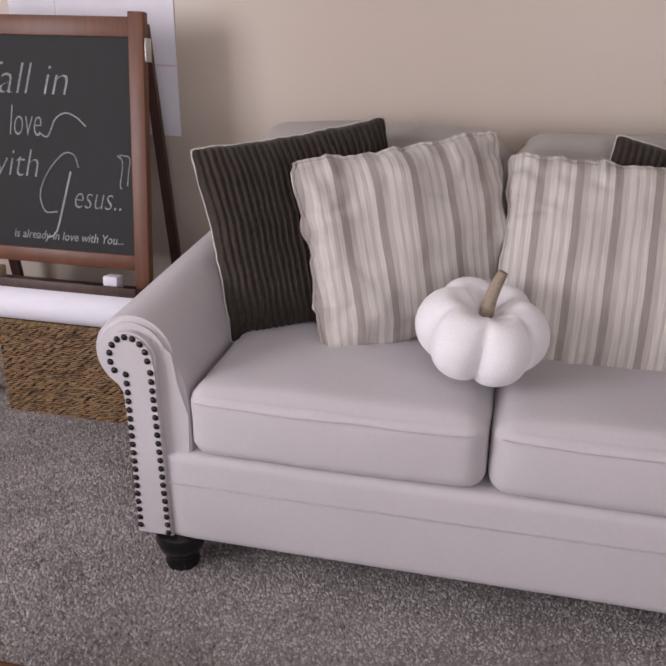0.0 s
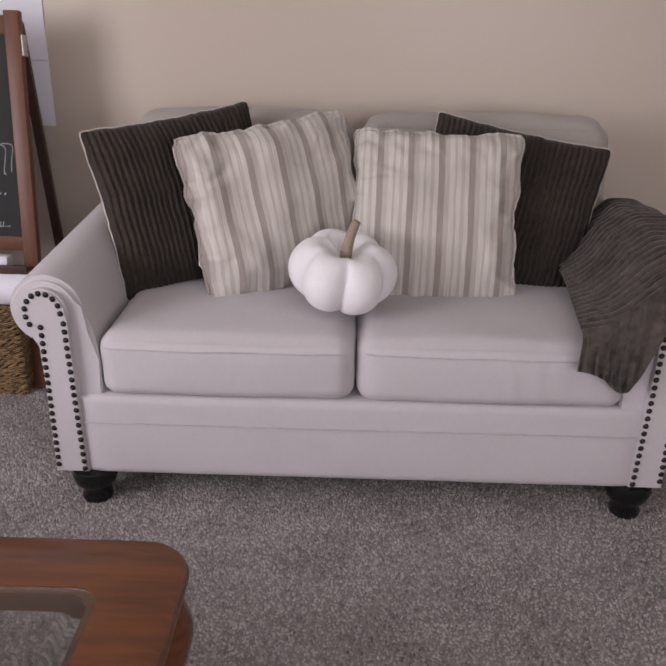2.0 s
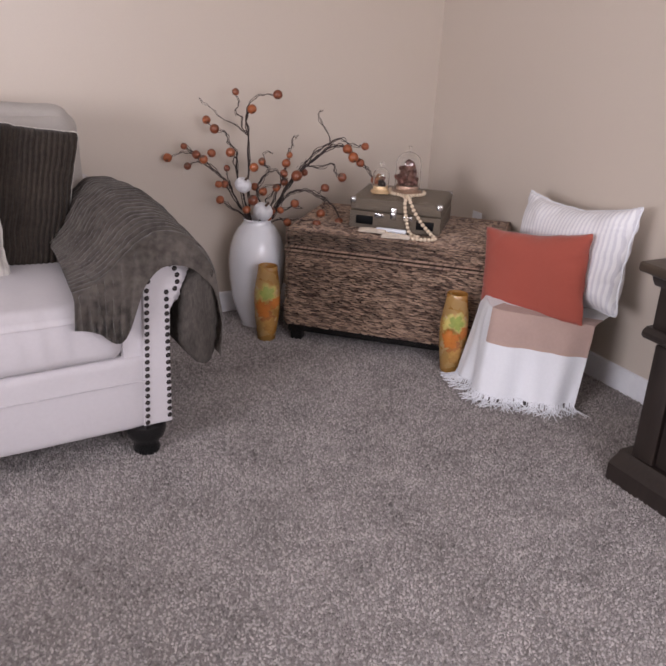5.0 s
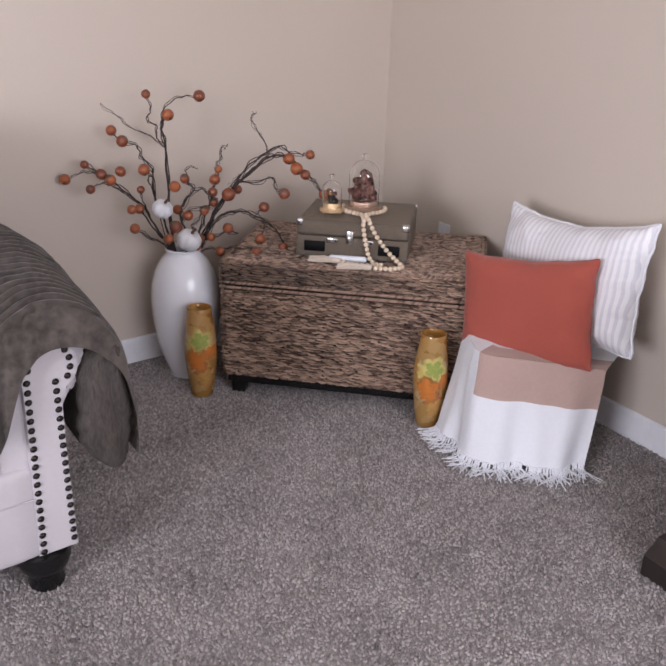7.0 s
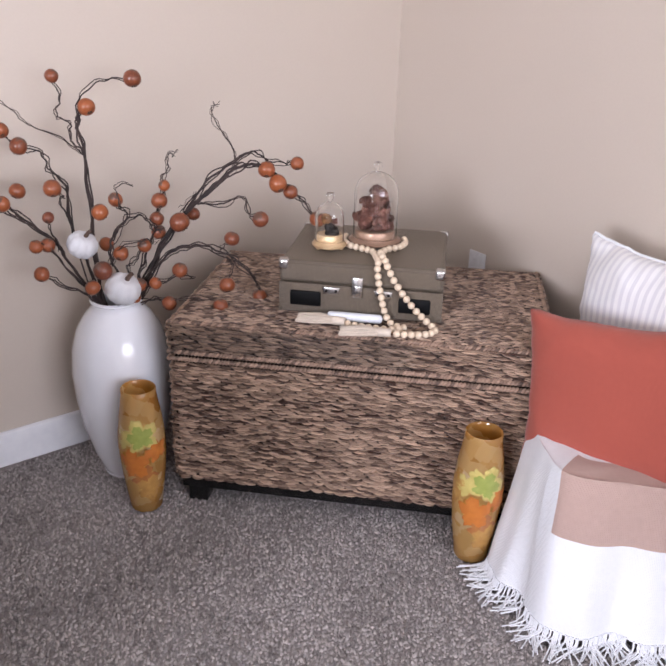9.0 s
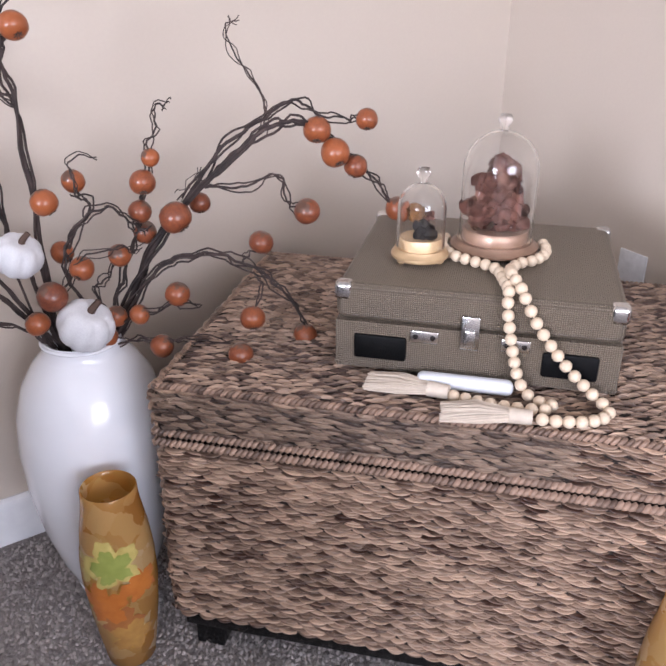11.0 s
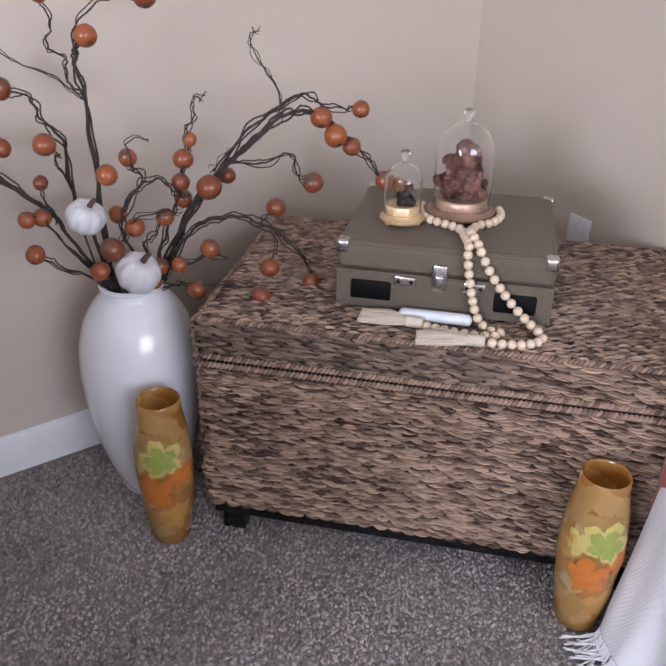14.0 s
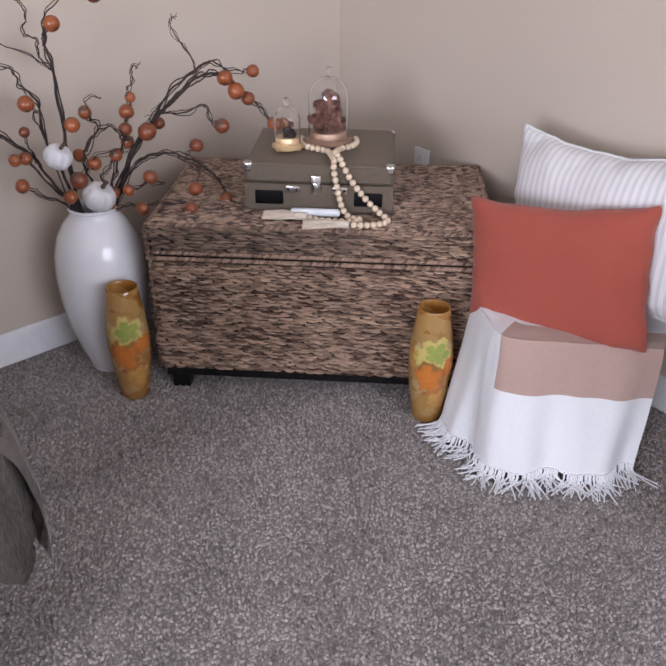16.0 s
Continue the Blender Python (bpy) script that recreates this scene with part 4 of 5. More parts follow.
t = BERRY.node_tree
sz, mr, mc = t.nodes.new("ShaderNodeSeparateXYZ"), t.nodes.new("ShaderNodeMapRange"), t.nodes.new("ShaderNodeMix")
ns, ad = t.nodes.new("ShaderNodeTexNoise"), t.nodes.new("ShaderNodeMath")
ns.inputs["Scale"].default_value = 2.5
t.links.new(t.nodes["Texture Coordinate"].outputs["Object"], sz.inputs[0])
t.links.new(t.nodes["Texture Coordinate"].outputs["Object"], ns.inputs["Vector"])
t.links.new(sz.outputs["Z"], ad.inputs[0])
t.links.new(ns.outputs["Fac"], ad.inputs[1])
mr.inputs["From Min"].default_value, mr.inputs["From Max"].default_value = -0.34, -0.14
mc.data_type = "RGBA"
mc.inputs["A"].default_value = (0.13, 0.07, 0.05, 1)
old = t.nodes["Principled BSDF"].inputs["Base Color"].links[0].from_socket
t.links.new(ad.outputs[0], mr.inputs["Value"])
t.links.new(mr.outputs[0], mc.inputs["Factor"])
t.links.new(old, mc.inputs["B"])
t.links.new(mc.outputs["Result"], t.nodes["Principled BSDF"].inputs["Base Color"])
berry_mesh, crown_mesh = None, None


def berry(a, z, off=0.0, r=0.0195, tip=None):
    global berry_mesh, crown_mesh
    if berry_mesh is None:
        bm = lathe([(0, -0.90), (0.18, -0.93), (0.45, -0.88), (0.78, -0.62), (0.97, -0.2), (1.0, 0.12), (0.92, 0.48), (0.68, 0.78), (0.36, 0.92), (0.2, 0.90), (0.12, 0.84), (0, 0.82)], 20)
        o = part("berry", bm, BERRY, arr, smooth=80)
        berry_mesh = o.data
        bm = bmesh.new()
        for k in range(7):
            q = 2 * math.pi * k / 7
            tube([(0.1 * math.cos(q), 0.1 * math.sin(q), 0.86), (0.26 * math.cos(q), 0.26 * math.sin(q), 0.97), (0.36 * math.cos(q + 0.2), 0.36 * math.sin(q + 0.2), 0.93)], 0.07, 0.02, 4, bm)
        c = part("berry_tip", bm, CROWN, o)
        crown_mesh = c.data
    else:
        o = new("berry", berry_mesh)
        o.parent = arr
        c = new("berry_tip", crown_mesh)
        c.parent = o
    d = Vector(tip or (brng.uniform(-0.7, 0.7), brng.uniform(-0.8, 0.5), brng.uniform(-1.2, -0.5))).normalized()
    o.matrix_local = Matrix.Translation(local(spot(a, z, off))) @ d.to_track_quat("Z", "Y").to_matrix().to_4x4() @ Matrix.Diagonal((r, r, r * brng.uniform(0.92, 1.06), 1))


# tall centre branch
branch([(0.02, 0.40), (-0.02, 0.53), (-0.025, 0.71), (-0.029, 0.885), (-0.039, 0.95), (-0.03, 0.975)], 0.0055, 0.003, 0.02)
branch([(-0.036, 0.955, 0.02), (-0.03, 1.01, 0.02), (0.03, 1.05, 0.01), (0.085, 1.055, 0.0)], 0.0026, 0.0018, fine=1)
branch([(-0.029, 0.885, 0.02), (-0.055, 0.91, 0.03), (-0.055, 0.95, 0.03), (-0.083, 0.968, 0.03), (-0.072, 1.01, 0.03), (-0.084, 1.045, 0.03)], 0.003, 0.0018, fine=1)
branch([(-0.028, 0.875, 0.02), (-0.09, 0.925, 0.04), (-0.15, 0.945, 0.05), (-0.19, 0.985, 0.06), (-0.239, 1.025, 0.06)], 0.0024, 0.0011, fine=1)
for b in ((-0.084, 1.058, 0.03, 0.016), (0.095, 1.055, 0.0, 0.021), (-0.014, 0.989, 0.02, 0.021)):
    berry(*b)
# left branches
branch([(0.0, 0.42), (-0.045, 0.60), (-0.075, 0.70), (-0.08, 0.80), (-0.115, 0.845), (-0.13, 0.885), (-0.175, 0.9), (-0.205, 0.93)], 0.0048, 0.0018, 0.03)
branch([(-0.075, 0.71, 0.03), (-0.095, 0.77, 0.0), (-0.085, 0.79, -0.02), (-0.109, 0.80, -0.02)], 0.0026, 0.0018, fine=1)
branch([(0.0, 0.42), (-0.07, 0.58), (-0.13, 0.68), (-0.20, 0.745), (-0.25, 0.785), (-0.30, 0.822)], 0.0055, 0.002, 0.0, 3)
branch([(-0.19, 0.738, 0.0), (-0.23, 0.755, -0.02), (-0.26, 0.765, -0.02), (-0.295, 0.75, -0.03)], 0.0028, 0.0016, fine=1)
branch([(-0.24, 0.78, 0.0), (-0.30, 0.795, 0.02), (-0.34, 0.79, 0.03), (-0.375, 0.773, 0.03)], 0.0026, 0.0014, fine=1)
branch([(-0.11, 0.65, 0.0), (-0.12, 0.70, -0.03), (-0.125, 0.73, -0.03)], 0.0028, 0.0018, fine=1)
branch([(0.0, 0.42), (-0.05, 0.53), (-0.10, 0.565), (-0.15, 0.60)], 0.004, 0.002, -0.04)
branch([(-0.02, 0.50, 0), (-0.09, 0.60, -0.02), (-0.13, 0.665, -0.03), (-0.16, 0.67, -0.03)], 0.0035, 0.0018, fine=2)
for b in ((-0.21, 0.937, 0.03, 0.0185), (-0.175, 0.90, 0.03, 0.0205), (-0.308, 0.827, 0.0, 0.015), (-0.379, 0.771, 0.03, 0.020), (-0.256, 0.792, 0, 0.019), (-0.225, 0.776, -0.02, 0.019), (-0.189, 0.798, 0.01, 0.0195),
          (-0.295, 0.747, -0.03, 0.0165), (-0.109, 0.808, -0.02, 0.0215), (-0.125, 0.74, -0.03, 0.014), (-0.161, 0.67, -0.03, 0.0165), (-0.134, 0.669, -0.02, 0.018), (-0.155, 0.603, -0.04, 0.0185)):
    berry(*b)
# centre sprigs
branch([(0.02, 0.42), (0.03, 0.56), (0.012, 0.63), (0.022, 0.69), (0.06, 0.73), (0.04, 0.758)], 0.004, 0.002, -0.02)
branch([(0.045, 0.752, -0.02), (0.035, 0.79, -0.02), (0.05, 0.812, -0.02), (0.078, 0.808, -0.02)], 0.002, 0.0013, fine=1)
branch([(0.02, 0.67, -0.02), (0.05, 0.72, -0.03), (0.09, 0.735, -0.03), (0.12, 0.70, -0.02), (0.14, 0.69, -0.02)], 0.003, 0.002)
branch([(0.03, 0.42), (0.075, 0.56), (0.10, 0.62), (0.12, 0.67), (0.135, 0.73), (0.150, 0.77), (0.152, 0.81), (0.168, 0.845), (0.172, 0.872), (0.192, 0.878)], 0.0045, 0.0013, 0.01)
branch([(0.06, 0.55, 0), (0.05, 0.60, -0.02), (0.07, 0.62, -0.03), (0.09, 0.65, -0.03)], 0.0026, 0.0016, fine=2)
branch([(0.0, 0.60, -0.02), (0.04, 0.66, -0.04), (0.09, 0.675, -0.05), (0.13, 0.67, -0.04)], 0.0022, 0.0012, fine=2)
for b in ((-0.006, 0.745, -0.02, 0.0205), (0.035, 0.762, 0.03, 0.018), (0.155, 0.797, 0.01, 0.0145), (0.14, 0.762, 0.0, 0.0205), (0.132, 0.716, 0.0, 0.0185), (0.184, 0.712, -0.03, 0.0255), (0.226, 0.718, 0.02, 0.0175), (0.094, 0.657, -0.03, 0.018),
          (0.136, 0.675, 0.02, 0.0185), (0.036, 0.64, -0.03, 0.019), (-0.012, 0.605, -0.05, 0.0235), (-0.04, 0.562, -0.05, 0.0195), (0.004, 0.651, 0.02, 0.018), (0.06, 0.52, -0.03, 0.017)):
    berry(*b)
# right arching branch
branch([(0.03, 0.42), (0.10, 0.57), (0.165, 0.68), (0.205, 0.729), (0.272, 0.785), (0.331, 0.833), (0.38, 0.845), (0.418, 0.829), (0.448, 0.80), (0.484, 0.77), (0.52, 0.735), (0.55, 0.70)], 0.007, 0.0018, 0.0, 3)
branch([(0.20, 0.725, 0), (0.26, 0.80, 0.01), (0.31, 0.835, 0.01), (0.36, 0.865, 0.01), (0.385, 0.875, 0.0), (0.42, 0.852, 0), (0.46, 0.846, 0), (0.49, 0.843, 0)], 0.0045, 0.0017, wig=0.005)
branch([(0.331, 0.833, 0), (0.335, 0.88, 0.02), (0.31, 0.92, 0.03), (0.29, 0.955, 0.03), (0.285, 0.985, 0.03), (0.305, 0.99, 0.03)], 0.0022, 0.0011, fine=2, wig=0.003)
branch([(0.23, 0.75, 0), (0.29, 0.752, -0.02), (0.345, 0.768, -0.03), (0.36, 0.725, -0.03), (0.38, 0.71, -0.03)], 0.0032, 0.0018)
branch([(0.19, 0.73, 0), (0.215, 0.76, -0.01), (0.23, 0.785, -0.02)], 0.0016, 0.001, fine=2)
for b in ((0.416, 0.83, 0, 0.0225), (0.443, 0.795, -0.01, 0.0235), (0.48, 0.769, 0, 0.0195), (0.497, 0.843, 0, 0.018), (0.553, 0.693, 0, 0.020), (0.392, 0.708, -0.03, 0.0215)):
    berry(*b)
# low right branch lying over the trunk
branch([(0.03, 0.42), (0.09, 0.54), (0.15, 0.625), (0.225, 0.645), (0.285, 0.625), (0.335, 0.595, -0.06), (0.365, 0.56, -0.09), (0.375, 0.525, -0.10)], 0.0045, 0.0018, -0.02, 3)
branch([(0.285, 0.625, -0.02), (0.30, 0.64, -0.02), (0.318, 0.652, -0.02)], 0.0022, 0.0016, fine=1)
branch([(0.30, 0.615, -0.04), (0.31, 0.60, -0.07), (0.29, 0.565, -0.09)], 0.0022, 0.0016, fine=1)
branch([(0.05, 0.49, 0), (0.10, 0.55, -0.03), (0.14, 0.565, -0.05), (0.175, 0.585, -0.06), (0.21, 0.575, -0.06)], 0.003, 0.0016)
branch([(0.05, 0.49, 0), (0.10, 0.515, -0.04), (0.14, 0.52, -0.06), (0.19, 0.525, -0.08), (0.25, 0.53, -0.12)], 0.003, 0.0016)
for b in ((0.318, 0.658, -0.02, 0.0205), (0.29, 0.557, -0.09, 0.0205), (0.262, 0.525, -0.15, 0.0195), (0.373, 0.522, -0.10, 0.0195), (0.177, 0.592, -0.05, 0.020), (0.115, 0.558, -0.04, 0.0165), (0.077, 0.55, -0.02, 0.018), (0.145, 0.508, -0.06, 0.0195)):
    berry(*b)
for a, z, off, r in ((-0.066, 0.668, -0.02, 0.038), (0.018, 0.557, -0.05, 0.045)):
    o = part("mini_pumpkin", pumpkin_mesh(1, 1.7, 8, 72, 18, 0.12, cut=0.12), MINIPUMP, arr, "white foam mini pumpkin", smooth=80)
    o.matrix_local = Matrix.Translation(local(spot(a, z - r * 0.75, off))) @ pose(0, 0, 0, 28, 6, 20) @ Matrix.Diagonal((r, r, r, 1))
    part("stem", tube([(0, 0, 1.35), (0, 0, 1.6), (0.05, -0.02, 1.8), (0.16, -0.03, 2.0)], 0.15, 0.11, 6), CROWN, o)
    part("pick", tube([local(spot(a, z - r * 0.5, off)), local(spot(a * 0.5 + 0.01, 0.42, off * 0.4))], 0.002), BARK, arr)


# ---- amber leaf vases ----
AMBER = bpy.data.materials.new("mottled_amber_glass")
AMBER.use_nodes = True
t = AMBER.node_tree
b = t.nodes["Principled BSDF"]
co = t.nodes.new("ShaderNodeTexCoord")
vo, ns = t.nodes.new("ShaderNodeTexVoronoi"), t.nodes.new("ShaderNodeTexNoise")
vo.inputs["Scale"].default_value, ns.inputs["Scale"].default_value, ns.inputs["Detail"].default_value = 26, 30, 5
vm = t.nodes.new("ShaderNodeVectorMath")
vm.operation = "MULTIPLY_ADD"
vm.inputs[1].default_value = (0.04, 0.04, 0.04)
t.links.new(ns.outputs["Color"], vm.inputs[0])
t.links.new(co.outputs["Object"], vm.inputs[2])
t.links.new(co.outputs["Object"], ns.inputs["Vector"])
t.links.new(vm.outputs[0], vo.inputs["Vector"])
sx = t.nodes.new("ShaderNodeSeparateColor")
t.links.new(vo.outputs["Color"], sx.inputs[0])
rp = t.nodes.new("ShaderNodeValToRGB")
for q in (0.3, 0.6):
    rp.color_ramp.elements.new(q)
for k, (p, c) in enumerate(((0.0, (0.58, 0.31, 0.08)), (0.3, (0.70, 0.43, 0.14)), (0.6, (0.78, 0.54, 0.22)), (1.0, (0.90, 0.74, 0.45)))):
    rp.color_ramp.elements[k].position, rp.color_ramp.elements[k].color = p, (*c, 1)
t.links.new(sx.outputs[0], rp.inputs[0])
t.links.new(rp.outputs[0], b.inputs["Base Color"])
b.inputs["Roughness"].default_value, b.inputs["Transmission Weight"].default_value, b.inputs["Coat Weight"].default_value = 0.1, 0.4, 0.8
bp = t.nodes.new("ShaderNodeBump")
bp.inputs["Strength"].default_value, bp.inputs["Distance"].default_value = 0.5, 0.004
t.links.new(vo.outputs["Distance"], bp.inputs["Height"])
t.links.new(bp.outputs[0], b.inputs["Normal"])
tl, mx = t.nodes.new("ShaderNodeBsdfTranslucent"), t.nodes.new("ShaderNodeMixShader")
mx.inputs[0].default_value = 0.45
t.links.new(rp.outputs[0], tl.inputs["Color"])
t.links.new(b.outputs[0], mx.inputs[1])
t.links.new(tl.outputs[0], mx.inputs[2])
t.links.new(mx.outputs[0], t.nodes["Material Output"].inputs["Surface"])
GREENLEAF = surf("pressed_green_leaf", (0.34, 0.37, 0.10), (0.22, 0.27, 0.05), rough=0.3, grain=60, patch=18, amount=0.7, coat=0.1)
ORANGELEAF = surf("pressed_orange_leaf", (0.55, 0.19, 0.035), (0.42, 0.12, 0.02), rough=0.42, grain=60, patch=18, amount=0.7, coat=0.1)
PALELEAF = surf("pressed_yellow_leaf", (0.60, 0.50, 0.17), (0.46, 0.36, 0.10), rough=0.3, grain=60, patch=18, amount=0.7, coat=0.5)
RUSTLEAF = surf("pressed_rust_leaf", (0.42, 0.17, 0.05), (0.30, 0.10, 0.03), rough=0.3, grain=60, patch=18, amount=0.7, coat=0.5)
TANLEAF = surf("pressed_tan_leaf", (0.50, 0.29, 0.08), (0.36, 0.18, 0.05), rough=0.42, grain=60, patch=18, coat=0.1)
AV = [(0.035, 0.0), (0.040, 0.006), (0.046, 0.05), (0.054, 0.11), (0.0585, 0.17), (0.058, 0.22), (0.053, 0.27), (0.047, 0.305), (0.0435, 0.330), (0.043, 0.346)]


def av_radius(z):
    for (r0, z0), (r1, z1) in zip(AV, AV[1:]):
        if z <= z1:
            return r0 + (r1 - r0) * (z - z0) / (z1 - z0)
    return AV[-1][0]


def leaf_on_vase(ang, zc, size, turn, lift=0.0012):
    """A five-lobed leaf laid on the vase's side."""
    bm = bmesh.new()
    n, rings = 60, 6
    pts = []
    for k in range(n):
        a = 2 * math.pi * k / n
        r = 0.50 + 0.36 * abs(math.cos(2.5 * a)) ** 0.8 + 0.05 * math.sin(15 * a)
        r *= 0.78 if abs(a - math.pi) < 0.7 else 1
        pts.append((r * math.cos(a), r * math.sin(a)))

    def at(x, y):
        c, s = math.cos(turn), math.sin(turn)
        x, y = size * (c * x - s * y), size * (s * x + c * y)
        z = zc + y
        R = av_radius(z) + lift
        q = ang + x / R
        return (R * math.cos(q), R * math.sin(q), z)
    ctr = bm.verts.new(at(0, 0))
    prev = None
    for j in range(1, rings + 1):
        ring = [bm.verts.new(at(x * j / rings, y * j / rings)) for x, y in pts]
        for k in range(n):
            if prev is None:
                bm.faces.new((ctr, ring[k], ring[(k + 1) % n]))
            else:
                bm.faces.new((prev[k], ring[k], ring[(k + 1) % n], prev[(k + 1) % n]))
        prev = ring
    return bm


for x, y, aim, tw in ((2.370, 0.734, -2.1, 0.3), (2.914, 0.090, -2.2, -0.4)):
    o = thing("amber_vase", pose(x, y, 0), "slim amber glass vase with pressed autumn leaves, standing on the carpet", "vase", "amber vases beside the trunk")
    part("body", lathe([(0, 0.0)] + AV + [(0.0415, 0.348), (0.039, 0.346)] + [(r - 0.004, z) for r, z in reversed(AV[1:-1])] + [(0, 0.008)], 48), AMBER, o, smooth=60)
    lf = part("leaf", leaf_on_vase(aim + 0.05, 0.236, 0.057, math.pi / 2 + tw, 0.0018), PALELEAF, o, "yellow-green pressed leaf")
    part("leaf_centre", leaf_on_vase(aim + 0.05, 0.234, 0.041, math.pi / 2 + tw, 0.0026), GREENLEAF, lf, "bright green centre")
    part("leaf", leaf_on_vase(aim - 0.75, 0.225, 0.036, 2.2, 0.0012), PALELEAF, o, "yellow-green pressed leaf")
    part("leaf", leaf_on_vase(aim + 0.1, 0.120, 0.044, 1.2, 0.0009), RUSTLEAF, o, "rust pressed leaf")
    part("leaf", leaf_on_vase(aim - 0.35, 0.160, 0.052, 0.4, 0.0016), ORANGELEAF, o, "orange pressed leaf")
    part("leaf", leaf_on_vase(aim + 0.75, 0.190, 0.040, 1.9, 0.0012), ORANGELEAF, o, "orange pressed leaf")
    part("leaf", leaf_on_vase(aim + 0.4, 0.085, 0.045, 2.6, 0.0012), TANLEAF, o, "tan pressed leaf")
    part("leaf", leaf_on_vase(aim - 1.2, 0.21, 0.04, 0.9, 0.0012), TANLEAF, o, "tan pressed leaf")


# ---- draped stool with pillows ----
QZ = 0.345
stool = thing("stool", pose(2.940, -0.135, 0, 0, 0, -45), "dark wooden stool hidden under a white throw", "stool")
part("seat", box(0, 0, QZ - 0.04, 0.33, 0.25, QZ, 0.008), CABWOOD, stool)
for x in (0.006, 0.284):
    for y in (0.006, 0.204):
        part("leg", box(x, y, 0, x + 0.04, y + 0.04, QZ - 0.04, 0.004), CABWOOD, stool)
EDGE = smooth_path([(3.01, 0.03, 0.362), (2.940, -0.06, 0.364), (2.908, -0.145, 0.362), (2.99, -0.243, 0.358), (3.075, -0.325, 0.352), (3.165, -0.413, 0.343)], 20)
HEM = smooth_path([(2.935, 0.030, 0.034), (2.868, -0.06, 0.034), (2.848, -0.18, 0.032), (2.925, -0.295, 0.032), (3.012, -0.374, 0.032), (3.104, -0.432, 0.032)], 20)


def along(path, s):
    f = s * (len(path) - 1)
    i = min(int(f), len(path) - 2)
    return path[i].lerp(path[i + 1], f - i)


def cover(s, q):
    """The throw: q runs from the back of the seat over its front edge to the hem, s across it."""
    e, h = along(EDGE, s), along(HEM, s)
    bend = 0.36
    if q < bend:
        k = 1 - q / bend
        return e + Vector(((0.02 + 0.17 * min(1, s * 3)) * k, 0.02 * k + 0.05 * k * s, 0.004 * noise.noise(Vector((s * 6, k * 4, 0))) - 0.004 * (1 - k) ** 6))
    k = (q - bend) / (1 - bend)
    fold = math.sin(s * 17 + 0.6) * 0.5 + math.sin(s * 37 + 1.1) * 0.28 + noise.noise(Vector((s * 5, q * 2, 3)))
    out = Vector((-0.7, -0.7, 0)) if s > 0.3 else Vector((-0.9, 0.1, 0))
    p = e.lerp(h, k) + out * (0.026 * fold * k ** 0.8 + 0.012 * math.sin(min(1, k * 6) * math.pi / 2))
    p.z = e.z + (h.z - e.z) * k ** 0.94
    return p


blanket = thing("white_throw", pose(0, 0, 0), "white fringed cotton throw with a taupe band over the stool", "blanket")
NS, NQ = 90, 80
bms = {"cloth": bmesh.new(), "band": bmesh.new()}
grid = [[cover(i / NS, j / NQ) for j in range(NQ + 1)] for i in range(NS + 1)]
for i in range(NS):
    for j in range(NQ):
        s, q = i / NS, j / NQ
        b_ = bms["band" if s > 0.35 and 0.20 < q < 0.60 else "cloth"]
        b_.faces.new([b_.verts.new(grid[x][y]) for x, y in ((i, j), (i + 1, j), (i + 1, j + 1), (i, j + 1))])
for nm, b_ in bms.items():
    bmesh.ops.remove_doubles(b_, verts=b_.verts, dist=1e-5)
    bmesh.ops.recalc_face_normals(b_, faces=b_.faces)
    bmesh.ops.solidify(b_, geom=b_.faces[:], thickness=0.004)
    part(nm, b_, BAND if nm == "band" else THROW, blanket, "taupe woven band" if nm == "band" else "", smooth=70)
bm, fr = bmesh.new(), random.Random(31)
for k in range(230):
    s = fr.random()
    p = cover(s, 1.0)
    d = Vector((-0.9 + 0.4 * s, 0.35 - 1.3 * s, 0)).normalized()
    ln = fr.uniform(0.03, 0.075)
    a = fr.uniform(-0.9, 0.9)
    e = Vector((d.x * math.cos(a) - d.y * math.sin(a), d.x * math.sin(a) + d.y * math.cos(a), 0))
    tube(smooth_path([p + Vector((0, 0, 0.004)), p + d * 0.006 + Vector((0, 0, -0.012)), p + e * ln * 0.5 + Vector((0, 0, -p.z + 0.012)), p + e * ln + Vector((0, 0, -p.z + 0.006 + fr.uniform(0, 0.01)))], 3), 0.0022, 0.0016, 5, bm)
tagged(part("fringe", bm, THROW, blanket), kind="stuff")
m, w, h = facing((3.300, 0.150, 0.742), (3.275, -0.430, 0.795), (3.215, 0.125, 0.335), 0.02)
throw_pillow("ticking_pillow", "white pillow with thin grey ticking stripes leaning on the wall", TICKING, w, h, 0.18, m, 15, 0, (THROW, 0.0045, "white piping"), 70, 70, 0.075, 0.008, 0.035, corner=0.016)
m, w, h = facing((3.036, 0.090, 0.618), (3.160, -0.345, 0.684), (2.980, 0.050, 0.275), 0.01)
throw_pillow("rust_pillow", "plain rust-orange lumbar pillow resting on the throw", RUST, w, h, 0.11, m, 18, 0, None, 60, 50, 0.06, 0.005, 0.012, corner=0.010)


